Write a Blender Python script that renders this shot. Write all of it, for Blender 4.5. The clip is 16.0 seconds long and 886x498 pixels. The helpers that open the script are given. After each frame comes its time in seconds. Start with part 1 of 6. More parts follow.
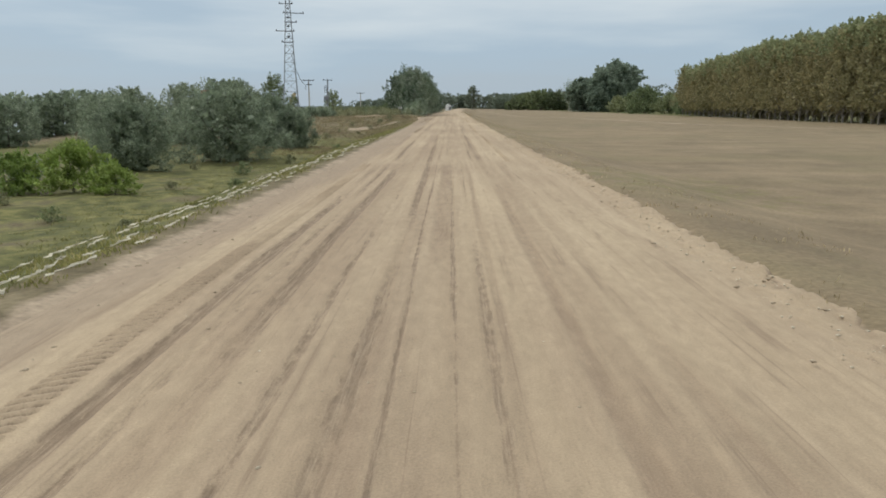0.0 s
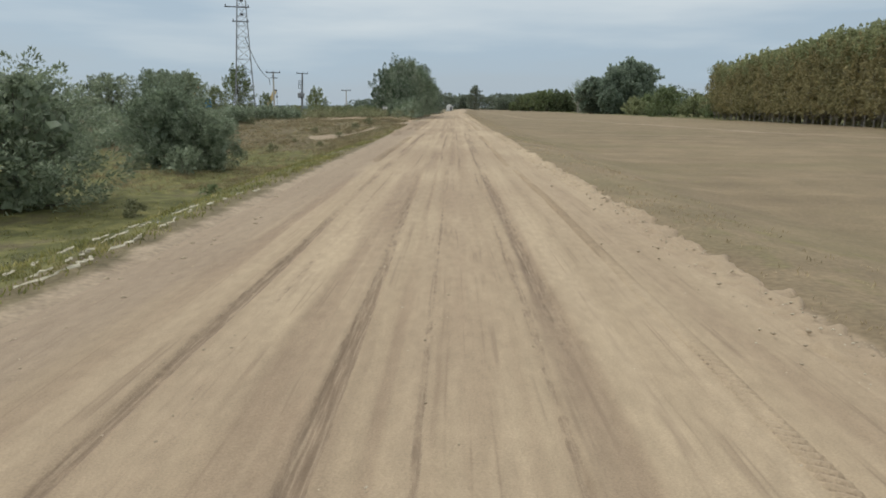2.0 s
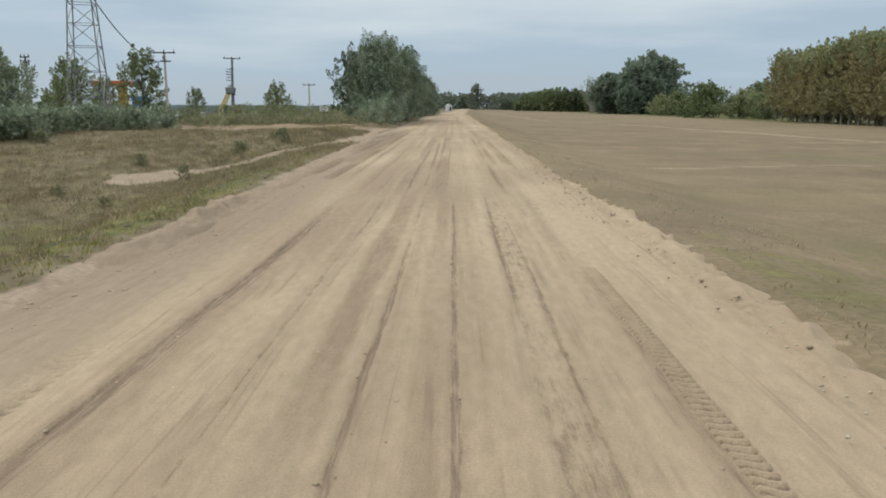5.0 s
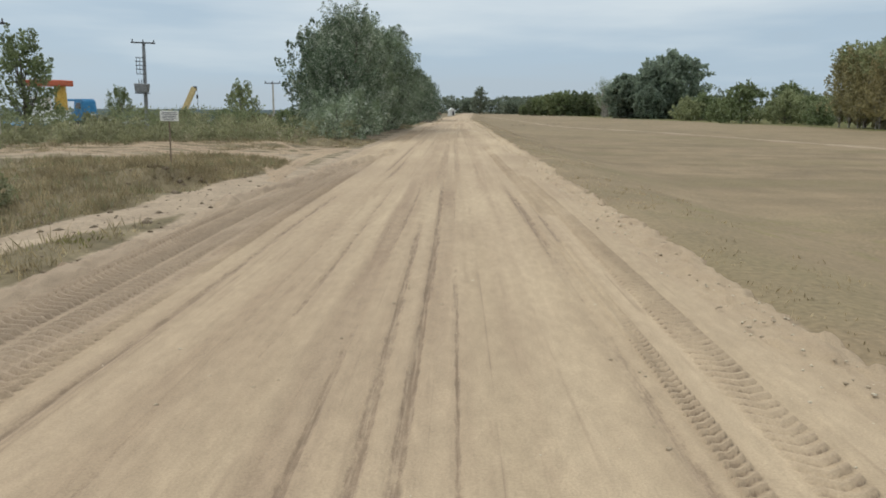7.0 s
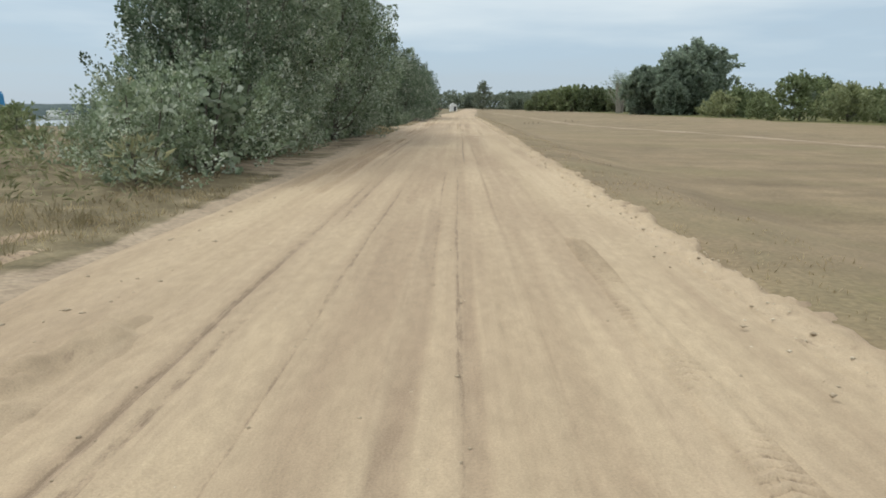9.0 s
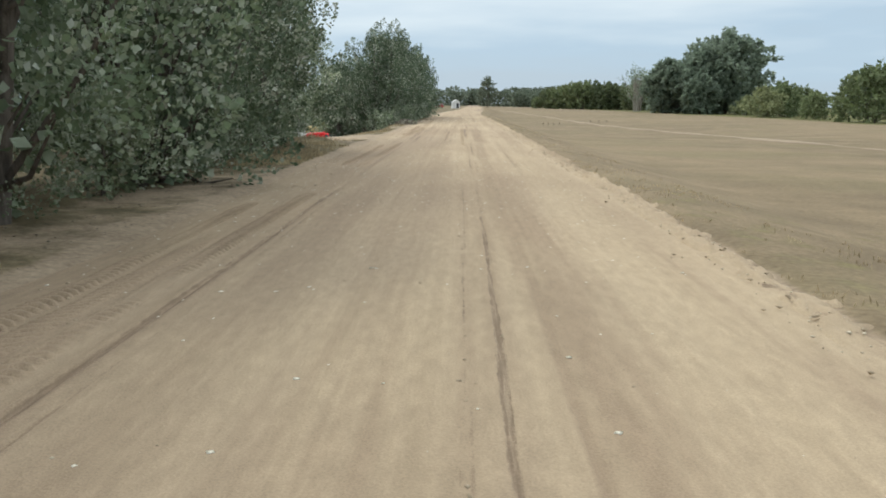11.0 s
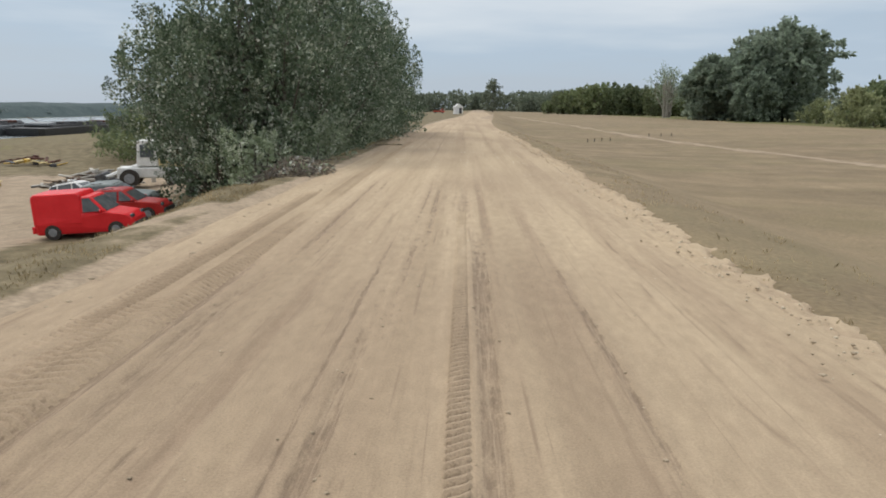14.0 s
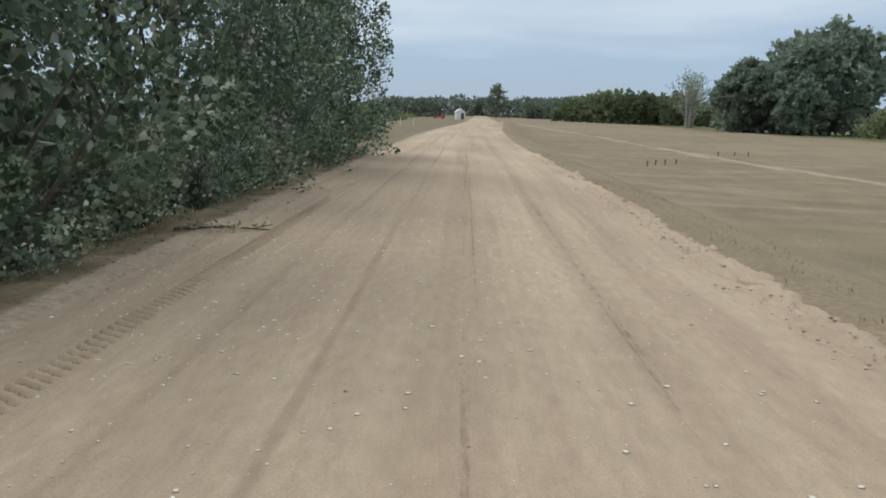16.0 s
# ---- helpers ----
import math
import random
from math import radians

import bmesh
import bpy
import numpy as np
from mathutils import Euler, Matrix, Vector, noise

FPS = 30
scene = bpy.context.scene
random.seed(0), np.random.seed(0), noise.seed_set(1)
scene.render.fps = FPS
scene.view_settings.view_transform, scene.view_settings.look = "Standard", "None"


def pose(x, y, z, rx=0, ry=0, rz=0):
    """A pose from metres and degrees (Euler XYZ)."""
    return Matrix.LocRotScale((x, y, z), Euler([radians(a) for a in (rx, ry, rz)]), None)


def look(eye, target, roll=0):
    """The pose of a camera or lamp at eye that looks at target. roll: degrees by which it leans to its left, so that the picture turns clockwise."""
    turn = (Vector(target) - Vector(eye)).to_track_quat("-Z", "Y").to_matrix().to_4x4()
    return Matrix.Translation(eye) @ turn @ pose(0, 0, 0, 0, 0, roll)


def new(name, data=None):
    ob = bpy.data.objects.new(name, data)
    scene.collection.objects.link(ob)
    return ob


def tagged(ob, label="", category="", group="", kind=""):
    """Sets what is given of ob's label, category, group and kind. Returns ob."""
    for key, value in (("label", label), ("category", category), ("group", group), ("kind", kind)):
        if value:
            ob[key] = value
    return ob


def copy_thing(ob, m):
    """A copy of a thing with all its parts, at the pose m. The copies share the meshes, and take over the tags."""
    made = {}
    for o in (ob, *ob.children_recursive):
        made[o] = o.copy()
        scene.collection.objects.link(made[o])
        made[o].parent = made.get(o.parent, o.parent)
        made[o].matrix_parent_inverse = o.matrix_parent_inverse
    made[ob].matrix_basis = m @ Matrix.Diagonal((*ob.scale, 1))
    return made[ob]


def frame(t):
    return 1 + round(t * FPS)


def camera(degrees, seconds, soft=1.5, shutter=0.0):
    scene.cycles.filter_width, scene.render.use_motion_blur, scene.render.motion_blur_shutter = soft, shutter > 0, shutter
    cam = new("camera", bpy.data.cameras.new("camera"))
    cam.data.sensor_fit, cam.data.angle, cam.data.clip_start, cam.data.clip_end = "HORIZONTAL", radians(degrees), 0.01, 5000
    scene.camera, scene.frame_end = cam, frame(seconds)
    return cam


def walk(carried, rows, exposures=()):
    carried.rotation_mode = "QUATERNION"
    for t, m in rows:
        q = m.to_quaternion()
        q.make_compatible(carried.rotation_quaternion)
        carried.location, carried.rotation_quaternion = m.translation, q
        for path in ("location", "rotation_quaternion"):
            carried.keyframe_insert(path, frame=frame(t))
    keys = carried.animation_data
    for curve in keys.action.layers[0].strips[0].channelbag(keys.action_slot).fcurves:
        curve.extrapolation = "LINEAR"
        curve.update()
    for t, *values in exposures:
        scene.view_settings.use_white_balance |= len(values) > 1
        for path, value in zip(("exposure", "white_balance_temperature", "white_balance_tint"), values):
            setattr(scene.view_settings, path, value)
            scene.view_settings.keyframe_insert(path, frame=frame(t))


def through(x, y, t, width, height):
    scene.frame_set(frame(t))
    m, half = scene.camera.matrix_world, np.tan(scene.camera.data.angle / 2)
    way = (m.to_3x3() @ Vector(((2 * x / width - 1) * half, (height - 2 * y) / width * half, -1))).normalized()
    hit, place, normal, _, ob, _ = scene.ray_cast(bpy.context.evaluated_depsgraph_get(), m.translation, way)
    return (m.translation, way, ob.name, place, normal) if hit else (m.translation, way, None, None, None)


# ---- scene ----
cam = camera(62.0, 16.0, soft=1.8)
ROWS = [  # seconds, x, y, z, yaw, pitch, roll
    (0.0, -0.09, 0.00, 2.343, 0.63, -10.93, -0.08),
    (0.5, -0.15, 9.10, 2.323, 0.68, -11.23, 0.09),
    (1.0, -0.22, 18.06, 2.344, 0.97, -10.79, -0.21),
    (1.5, -0.16, 27.12, 2.373, 0.56, -10.66, -0.37),
    (2.0, -0.08, 35.85, 2.351, 0.73, -10.91, -0.54),
    (2.5, 0.09, 44.88, 2.353, 0.72, -10.94, 0.26),
    (3.0, 0.24, 53.74, 2.318, 0.76, -10.87, -0.74),
    (3.5, 0.32, 61.82, 2.372, 0.73, -10.65, -0.59),
    (4.0, 0.37, 69.91, 2.367, 0.90, -10.96, -0.38),
    (4.2, 0.35, 73.35, 2.363, 0.75, -10.98, -0.39),
    (6.3, 0.08, 109.71, 2.340, 0.72, -10.80, -0.42),
    (6.5, 0.08, 112.99, 2.345, 0.93, -10.93, -0.34),
    (7.0, 0.08, 121.12, 2.351, 0.94, -10.61, -0.37),
    (7.5, 0.07, 129.75, 2.380, 0.96, -11.14, -0.40),
    (8.0, 0.01, 138.69, 2.350, 0.96, -10.97, -0.21),
    (8.2, -0.00, 142.34, 2.345, 1.05, -10.94, -0.26),
    (10.3, 0.04, 181.54, 2.377, 1.04, -10.98, -0.54),
    (10.5, 0.03, 185.08, 2.355, 1.21, -10.80, -0.59),
    (11.0, -0.04, 193.70, 2.272, 1.28, -11.20, -0.68),
    (11.5, 0.00, 202.69, 2.300, 1.10, -10.95, -0.89),
    (12.0, -0.02, 211.58, 2.287, 1.13, -10.98, -0.71),
    (12.5, 0.04, 220.42, 2.325, 1.27, -11.14, -0.66),
    (13.0, 0.03, 229.14, 2.316, 1.24, -10.70, -0.68),
    (13.5, 0.05, 238.62, 2.412, 1.08, -11.45, -0.60),
    (14.0, 0.13, 247.40, 2.411, 1.54, -10.87, -0.75),
    (14.5, 0.11, 255.58, 2.427, 1.10, -10.85, -0.70),
    (15.0, 0.03, 263.76, 2.367, 1.38, -10.85, -0.85),
    (15.5, 0.02, 272.01, 2.327, 1.24, -10.16, -1.30),
    (16.0, 0.02, 280.56, 2.335, 1.70, -10.50, -1.82),
]
walk(cam, [(t, pose(x, y, z, 90 + pitch, roll, yaw)) for t, x, y, z, yaw, pitch, roll in ROWS],
     exposures=[(0.0, -0.12, 6450, 7.5), (1.5, -0.16, 6500, 7.5), (4.0, -0.13, 6450, 7.5), (6.5, -0.05, 6450, 7.5), (8.0, 0.0, 6450, 7), (10.5, 0.22, 6450, 6), (11.0, 0.2, 6350, 6), (11.5, 0.04, 6200, 7), (12.0, -0.08, 6150, 9),
                (12.5, -0.15, 6450, 11), (13.0, 0.0, 6500, 10), (13.5, -0.3, 6550, 12), (14.0, 0.0, 6550, 11), (15.0, 0.03, 6300, 8), (15.5, -0.03, 6050, 9), (16.0, -0.08, 6050, 9)])


# ---- light: an overcast sky, with the sun dimly through it ----
world = bpy.data.worlds.new("overcast_sky")
scene.world = world
world.use_nodes = True
wn, wl = world.node_tree.nodes, world.node_tree.links
back = wn["Background"]
sky = wn.new("ShaderNodeTexSky")
sky.sky_type, sky.sun_disc = "NISHITA", False
sky.sun_elevation, sky.sun_rotation = radians(44), radians(-60)
geo = wn.new("ShaderNodeTexCoord")
split = wn.new("ShaderNodeSeparateXYZ")
wl.new(geo.outputs["Generated"], split.inputs[0])
stretch = wn.new("ShaderNodeMapping")
stretch.inputs["Scale"].default_value = (1.6, 1.6, 11.0)
wl.new(geo.outputs["Generated"], stretch.inputs[0])
cloud = wn.new("ShaderNodeTexNoise")
cloud.inputs["Scale"].default_value, cloud.inputs["Detail"].default_value, cloud.inputs["Roughness"].default_value = 1.3, 5, 0.5
wl.new(stretch.outputs[0], cloud.inputs["Vector"])
lift = wn.new("ShaderNodeMath")
lift.operation = "MULTIPLY_ADD"
lift.inputs[1].default_value, lift.inputs[2].default_value = 0.34, -0.17
wl.new(cloud.outputs["Fac"], lift.inputs[0])
height = wn.new("ShaderNodeMath")
height.operation = "ADD"
wl.new(split.outputs["Z"], height.inputs[0])
wl.new(lift.outputs[0], height.inputs[1])
tone = wn.new("ShaderNodeValToRGB")
wl.new(height.outputs[0], tone.inputs[0])
for k, (at, col) in enumerate([(0.0, (0.46, 0.545, 0.635)), (0.07, (0.455, 0.565, 0.68)), (0.16, (0.68, 0.75, 0.81)), (0.3, (0.76, 0.82, 0.88)), (1.0, (1.5, 1.55, 1.6))]):
    e = tone.color_ramp.elements[k] if k < 2 else tone.color_ramp.elements.new(at)
    e.position, e.color = at, (*col, 1)
veil = wn.new("ShaderNodeMix")
veil.data_type = "RGBA"
veil.inputs[0].default_value = 0.93
dim = wn.new("ShaderNodeMix")
dim.data_type, dim.blend_type = "RGBA", "MULTIPLY"
dim.inputs[0].default_value = 1.0
dim.inputs[7].default_value = (0.1, 0.1, 0.1, 1)
wl.new(sky.outputs[0], dim.inputs[6])
wl.new(dim.outputs[2], veil.inputs[6])
wl.new(tone.outputs[0], veil.inputs[7])
wl.new(veil.outputs[2], back.inputs[0])
back.inputs[1].default_value = 1.0
sun = new("sun", bpy.data.lights.new("sun", "SUN"))
sun.data.energy, sun.data.angle, sun.data.color = 1.4, radians(28), (1.0, 0.965, 0.885)
sun.matrix_world = look((0, 0, 0), (0.50, -0.32, -0.805))


# ---- materials ----
def shader(name, rough=0.9, metal=0.0):
    m = bpy.data.materials.new(name)
    m.use_nodes = True
    n, l = m.node_tree.nodes, m.node_tree.links
    b = n["Principled BSDF"]
    b.inputs["Roughness"].default_value, b.inputs["Metallic"].default_value = rough, metal
    b.inputs["Specular IOR Level"].default_value = 0.25
    return m, n, l, b


def grain(n, l, scale, detail=4, stretch=(1, 1, 1), rough=0.55):
    """Noise in the object's metres."""
    c, p, t = n.new("ShaderNodeTexCoord"), n.new("ShaderNodeMapping"), n.new("ShaderNodeTexNoise")
    p.inputs["Scale"].default_value = stretch
    t.inputs["Scale"].default_value, t.inputs["Detail"].default_value, t.inputs["Roughness"].default_value = scale, detail, rough
    l.new(c.outputs["Object"], p.inputs[0]), l.new(p.outputs[0], t.inputs["Vector"])
    return t.outputs["Fac"]


def ramp(n, l, fac, stops):
    r = n.new("ShaderNodeValToRGB")
    for k, (at, col) in enumerate(stops):
        e = r.color_ramp.elements[k] if k < 2 else r.color_ramp.elements.new(at)
        e.position, e.color = at, (*col, 1) if len(col) == 3 else col
    l.new(fac, r.inputs[0])
    return r.outputs[0]


def mix(n, l, fac, a, b, how="MIX"):
    m = n.new("ShaderNodeMix")
    m.data_type, m.blend_type = "RGBA", how
    for socket, v in ((m.inputs[0], fac), (m.inputs[6], a), (m.inputs[7], b)):
        if isinstance(v, (int, float)):
            socket.default_value = v
        elif isinstance(v, tuple):
            socket.default_value = (*v, 1)
        else:
            l.new(v, socket)
    return m.outputs[2]


def grey(lo, hi, a=0.3, b=0.7):
    return [(a, (lo, lo, lo)), (b, (hi, hi, hi))]


def bumped(n, l, b, fac, depth, strength=0.5):
    k = n.new("ShaderNodeBump")
    k.inputs["Distance"].default_value, k.inputs["Strength"].default_value = depth, strength
    l.new(fac, k.inputs["Height"]), l.new(k.outputs[0], b.inputs["Normal"])


def stuff_mat(name, a, b, scale=6.0, rough=0.85, metal=0.0, bump=0.003, fine=40.0, stretch=(1, 1, 1), vary=0.0):
    """A surface of two tones, blotched and grained."""
    m, n, l, bs = shader(name, rough, metal)
    col = ramp(n, l, grain(n, l, scale, 4, stretch), [(0.32, a), (0.68, b)])
    f = grain(n, l, fine, 3, stretch)
    col = mix(n, l, 1.0, col, ramp(n, l, f, grey(0.8, 1.12)), "MULTIPLY")
    if vary:
        o = n.new("ShaderNodeObjectInfo")
        col = mix(n, l, 1.0, col, ramp(n, l, o.outputs["Random"], grey(1 - vary, 1 + vary, 0, 1)), "MULTIPLY")
    l.new(col, bs.inputs["Base Color"])
    if bump:
        bumped(n, l, bs, f, bump)
    return m


def leaf_mat(name, stops, rough=0.55, through=0.3, gloss=0.3):
    m, n, l, b = shader(name, rough)
    b.inputs["Specular IOR Level"].default_value = gloss
    g, o = n.new("ShaderNodeNewGeometry"), n.new("ShaderNodeObjectInfo")
    shift = n.new("ShaderNodeMath")
    shift.operation = "MULTIPLY_ADD"
    l.new(grain(n, l, 1.1, 3), shift.inputs[0])
    shift.inputs[1].default_value, shift.inputs[2].default_value = 1.5, -0.43
    add = n.new("ShaderNodeMath")
    add.operation, add.use_clamp = "ADD", True
    half = n.new("ShaderNodeMath")
    half.operation = "MULTIPLY"
    half.inputs[1].default_value = 0.5
    l.new(g.outputs["Random Per Island"], half.inputs[0])
    l.new(half.outputs[0], add.inputs[0]), l.new(shift.outputs[0], add.inputs[1])
    col = ramp(n, l, add.outputs[0], stops)
    col = mix(n, l, 1.0, col, ramp(n, l, grain(n, l, 0.9, 3), grey(0.62, 1.38)), "MULTIPLY")
    col = mix(n, l, 1.0, col, ramp(n, l, o.outputs["Random"], [(0, (0.85, 0.88, 0.85)), (1, (1.12, 1.08, 1.05))]), "MULTIPLY")
    l.new(col, b.inputs["Base Color"])
    t, s = n.new("ShaderNodeBsdfTranslucent"), n.new("ShaderNodeMixShader")
    l.new(col, t.inputs[0])
    s.inputs[0].default_value = through
    l.new(b.outputs[0], s.inputs[1]), l.new(t.outputs[0], s.inputs[2])
    l.new(s.outputs[0], n["Material Output"].inputs[0])
    return m


POPLAR_LEAF = leaf_mat("white_poplar_leaf", [(0.0, (0.044, 0.064, 0.036)), (0.45, (0.092, 0.132, 0.080)), (0.7, (0.17, 0.218, 0.148)), (0.82, (0.34, 0.375, 0.30)), (1.0, (0.55, 0.58, 0.52))], through=0.36)
SILVER_LEAF = leaf_mat("silver_leaf", [(0.0, (0.095, 0.13, 0.072)), (0.5, (0.205, 0.26, 0.16)), (0.75, (0.37, 0.42, 0.32)), (1.0, (0.56, 0.59, 0.53))], through=0.4)
WILLOW_LEAF = leaf_mat("willow_leaf", [(0.0, (0.11, 0.138, 0.092)), (0.5, (0.21, 0.255, 0.172)), (0.85, (0.33, 0.375, 0.27)), (1.0, (0.44, 0.48, 0.38))], through=0.45)
HEDGE_LEAF = leaf_mat("hedge_leaf", [(0.0, (0.085, 0.11, 0.058)), (0.6, (0.135, 0.165, 0.085)), (1.0, (0.20, 0.22, 0.12))])
BRIGHT_LEAF = leaf_mat("bright_green_leaf", [(0.0, (0.10, 0.15, 0.03)), (0.6, (0.22, 0.30, 0.07)), (1.0, (0.34, 0.40, 0.13))])
GROVE_LEAF = leaf_mat("grove_leaf", [(0.0, (0.15, 0.195, 0.142)), (0.6, (0.235, 0.285, 0.215)), (1.0, (0.36, 0.41, 0.325))], through=0.5)
GREEN_LEAF = leaf_mat("green_leaf", [(0.0, (0.10, 0.13, 0.062)), (0.6, (0.185, 0.225, 0.11)), (1.0, (0.28, 0.315, 0.17))], through=0.4)
OLIVE_LEAF = leaf_mat("yellowing_poplar_leaf", [(0.0, (0.25, 0.225, 0.118)), (0.6, (0.315, 0.285, 0.152)), (1.0, (0.38, 0.35, 0.195))], through=0.5)
TOP_LEAF = leaf_mat("poplar_top_leaf", [(0.0, (0.19, 0.215, 0.11)), (0.6, (0.26, 0.285, 0.15)), (1.0, (0.35, 0.375, 0.21))], through=0.45)
# the far woods and shore carry distance haze in their paler, bluer greens
HAZY_WOODS_LEAF = leaf_mat("hazy_far_woods_leaf", [(0.0, (0.10, 0.13, 0.10)), (0.6, (0.16, 0.19, 0.14)), (1.0, (0.21, 0.24, 0.17))])
HAZY_SHORE_LEAF = leaf_mat("hazy_far_shore_leaf", [(0.0, (0.13, 0.17, 0.17)), (0.6, (0.17, 0.21, 0.21)), (1.0, (0.21, 0.25, 0.24))])
GRASS_LEAF = leaf_mat("grass_blade", [(0.0, (0.12, 0.135, 0.04)), (0.5, (0.22, 0.215, 0.075)), (0.85, (0.33, 0.295, 0.13)), (1.0, (0.44, 0.385, 0.22))], through=0.5)
DRY_LEAF = leaf_mat("dry_grass_blade", [(0.0, (0.23, 0.185, 0.11)), (0.5, (0.36, 0.29, 0.18)), (1.0, (0.50, 0.42, 0.28))], through=0.5)
WEED_LEAF = leaf_mat("wormwood_leaf", [(0.0, (0.19, 0.152, 0.082)), (0.5, (0.285, 0.23, 0.135)), (1.0, (0.42, 0.345, 0.22))], through=0.5)
THICKET_LEAF = leaf_mat("thicket_leaf", [(0.0, (0.135, 0.14, 0.072)), (0.5, (0.22, 0.225, 0.125)), (1.0, (0.35, 0.345, 0.22))], through=0.5)
WEED_GREEN = leaf_mat("sapling_leaf", [(0.0, (0.10, 0.12, 0.058)), (0.5, (0.17, 0.195, 0.10)), (1.0, (0.28, 0.30, 0.17))], through=0.45)
# the bank's blue tint is haze mixed into its colour
HAZY_BANK = stuff_mat("hazy_wooded_bank", (0.045, 0.068, 0.07), (0.075, 0.10, 0.10), 0.12, 0.95, bump=0.3, fine=0.8)
BARK = stuff_mat("bark", (0.07, 0.06, 0.05), (0.17, 0.15, 0.13), 8, 0.95, bump=0.01, stretch=(1, 1, 0.2))
PALE_BARK = stuff_mat("pale_bark", (0.22, 0.20, 0.17), (0.38, 0.35, 0.30), 5, 0.95, bump=0.01, stretch=(1, 1, 0.3))
CONCRETE = stuff_mat("weathered_concrete", (0.40, 0.38, 0.34), (0.56, 0.53, 0.48), 3, 0.9)
STEEL = stuff_mat("galvanised_steel", (0.20, 0.21, 0.22), (0.33, 0.34, 0.35), 5, 0.6, 0.4)
DARK_STEEL = stuff_mat("dark_steel", (0.05, 0.05, 0.055), (0.10, 0.10, 0.10), 5, 0.6, 0.3)
RUST = stuff_mat("rusty_hull_steel", (0.06, 0.03, 0.025), (0.14, 0.065, 0.05), 1.2, 0.85, 0.0, 0.01, 12)
OCHRE = stuff_mat("rusty_ochre_paint", (0.24, 0.14, 0.055), (0.45, 0.31, 0.12), 2.5, 0.75)
YELLOW = stuff_mat("worn_yellow_paint", (0.45, 0.27, 0.05), (0.62, 0.42, 0.10), 3, 0.55)
PALE_YELLOW = stuff_mat("faded_yellow_paint", (0.50, 0.38, 0.18), (0.68, 0.56, 0.30), 3, 0.6)
ORANGE = stuff_mat("faded_red_lead_paint", (0.42, 0.10, 0.05), (0.55, 0.15, 0.08), 3, 0.6)
BLUE = stuff_mat("blue_paint", (0.03, 0.16, 0.34), (0.06, 0.25, 0.46), 2, 0.5)
WHITE = stuff_mat("white_paint", (0.62, 0.62, 0.60), (0.80, 0.80, 0.78), 2, 0.5)
RED = stuff_mat("red_car_paint", (0.62, 0.02, 0.025), (0.70, 0.03, 0.035), 1.5, 0.35, bump=0)
DARK_RED = stuff_mat("dark_red_car_paint", (0.36, 0.02, 0.02), (0.44, 0.035, 0.03), 1.5, 0.3, bump=0)
SILVER = stuff_mat("dusty_silver_paint", (0.42, 0.41, 0.39), (0.55, 0.54, 0.51), 2, 0.4, 0.3, bump=0)
GREY_CAR = stuff_mat("grey_green_car_paint", (0.16, 0.19, 0.18), (0.22, 0.25, 0.24), 2, 0.35, 0.2, bump=0)
WHITE_CAR = stuff_mat("dusty_white_car_paint", (0.66, 0.65, 0.62), (0.78, 0.77, 0.75), 2, 0.35, bump=0)
# glass colour is greyed to stand in for the sky's reflection
GLASS = stuff_mat("sky_grey_glass", (0.07, 0.08, 0.085), (0.13, 0.14, 0.145), 3, 0.15, bump=0)
RUBBER = stuff_mat("dusty_rubber", (0.03, 0.028, 0.026), (0.07, 0.06, 0.05), 12, 0.9)
TAIL = stuff_mat("red_lamp_glass", (0.45, 0.02, 0.02), (0.55, 0.04, 0.04), 5, 0.25, bump=0)
PLATE = stuff_mat("plate_white", (0.6, 0.6, 0.58), (0.7, 0.7, 0.68), 5, 0.5, bump=0)
SIGN_FACE = stuff_mat("sign_face", (0.72, 0.71, 0.66), (0.82, 0.81, 0.77), 4, 0.5, bump=0)
INK = stuff_mat("faded_ink", (0.10, 0.10, 0.11), (0.2, 0.2, 0.2), 9, 0.7, bump=0)
TIMBER = stuff_mat("weathered_timber", (0.16, 0.12, 0.09), (0.30, 0.24, 0.18), 5, 0.9, stretch=(1, 1, 0.2))
STONE = stuff_mat("pale_pebble", (0.48, 0.40, 0.29), (0.66, 0.57, 0.44), 20, 0.9, vary=0.2)
CLOD = stuff_mat("dry_clod", (0.36, 0.285, 0.195), (0.50, 0.405, 0.29), 8, 0.95, vary=0.2)
PALE_RAG = stuff_mat("pale_rubbish", (0.24, 0.23, 0.205), (0.46, 0.44, 0.40), 8, 0.8)
EARTH = stuff_mat("dry_earth", (0.12, 0.09, 0.062), (0.22, 0.172, 0.122), 5, 0.95)
STRAW_STRIP = stuff_mat("dusty_cream_strip", (0.36, 0.325, 0.235), (0.58, 0.53, 0.41), 3, 0.9)
DEAD_LEAF = leaf_mat("dead_brown_leaf", [(0.0, (0.07, 0.058, 0.044)), (0.5, (0.14, 0.115, 0.085)), (1.0, (0.33, 0.29, 0.23))], through=0.2)
FALLEN = stuff_mat("fallen_poplar_leaf", (0.64, 0.58, 0.46), (0.82, 0.77, 0.65), 9, 0.9, bump=0)
ROOF_RED = stuff_mat("red_machine_paint", (0.42, 0.06, 0.04), (0.52, 0.10, 0.07), 3, 0.6)


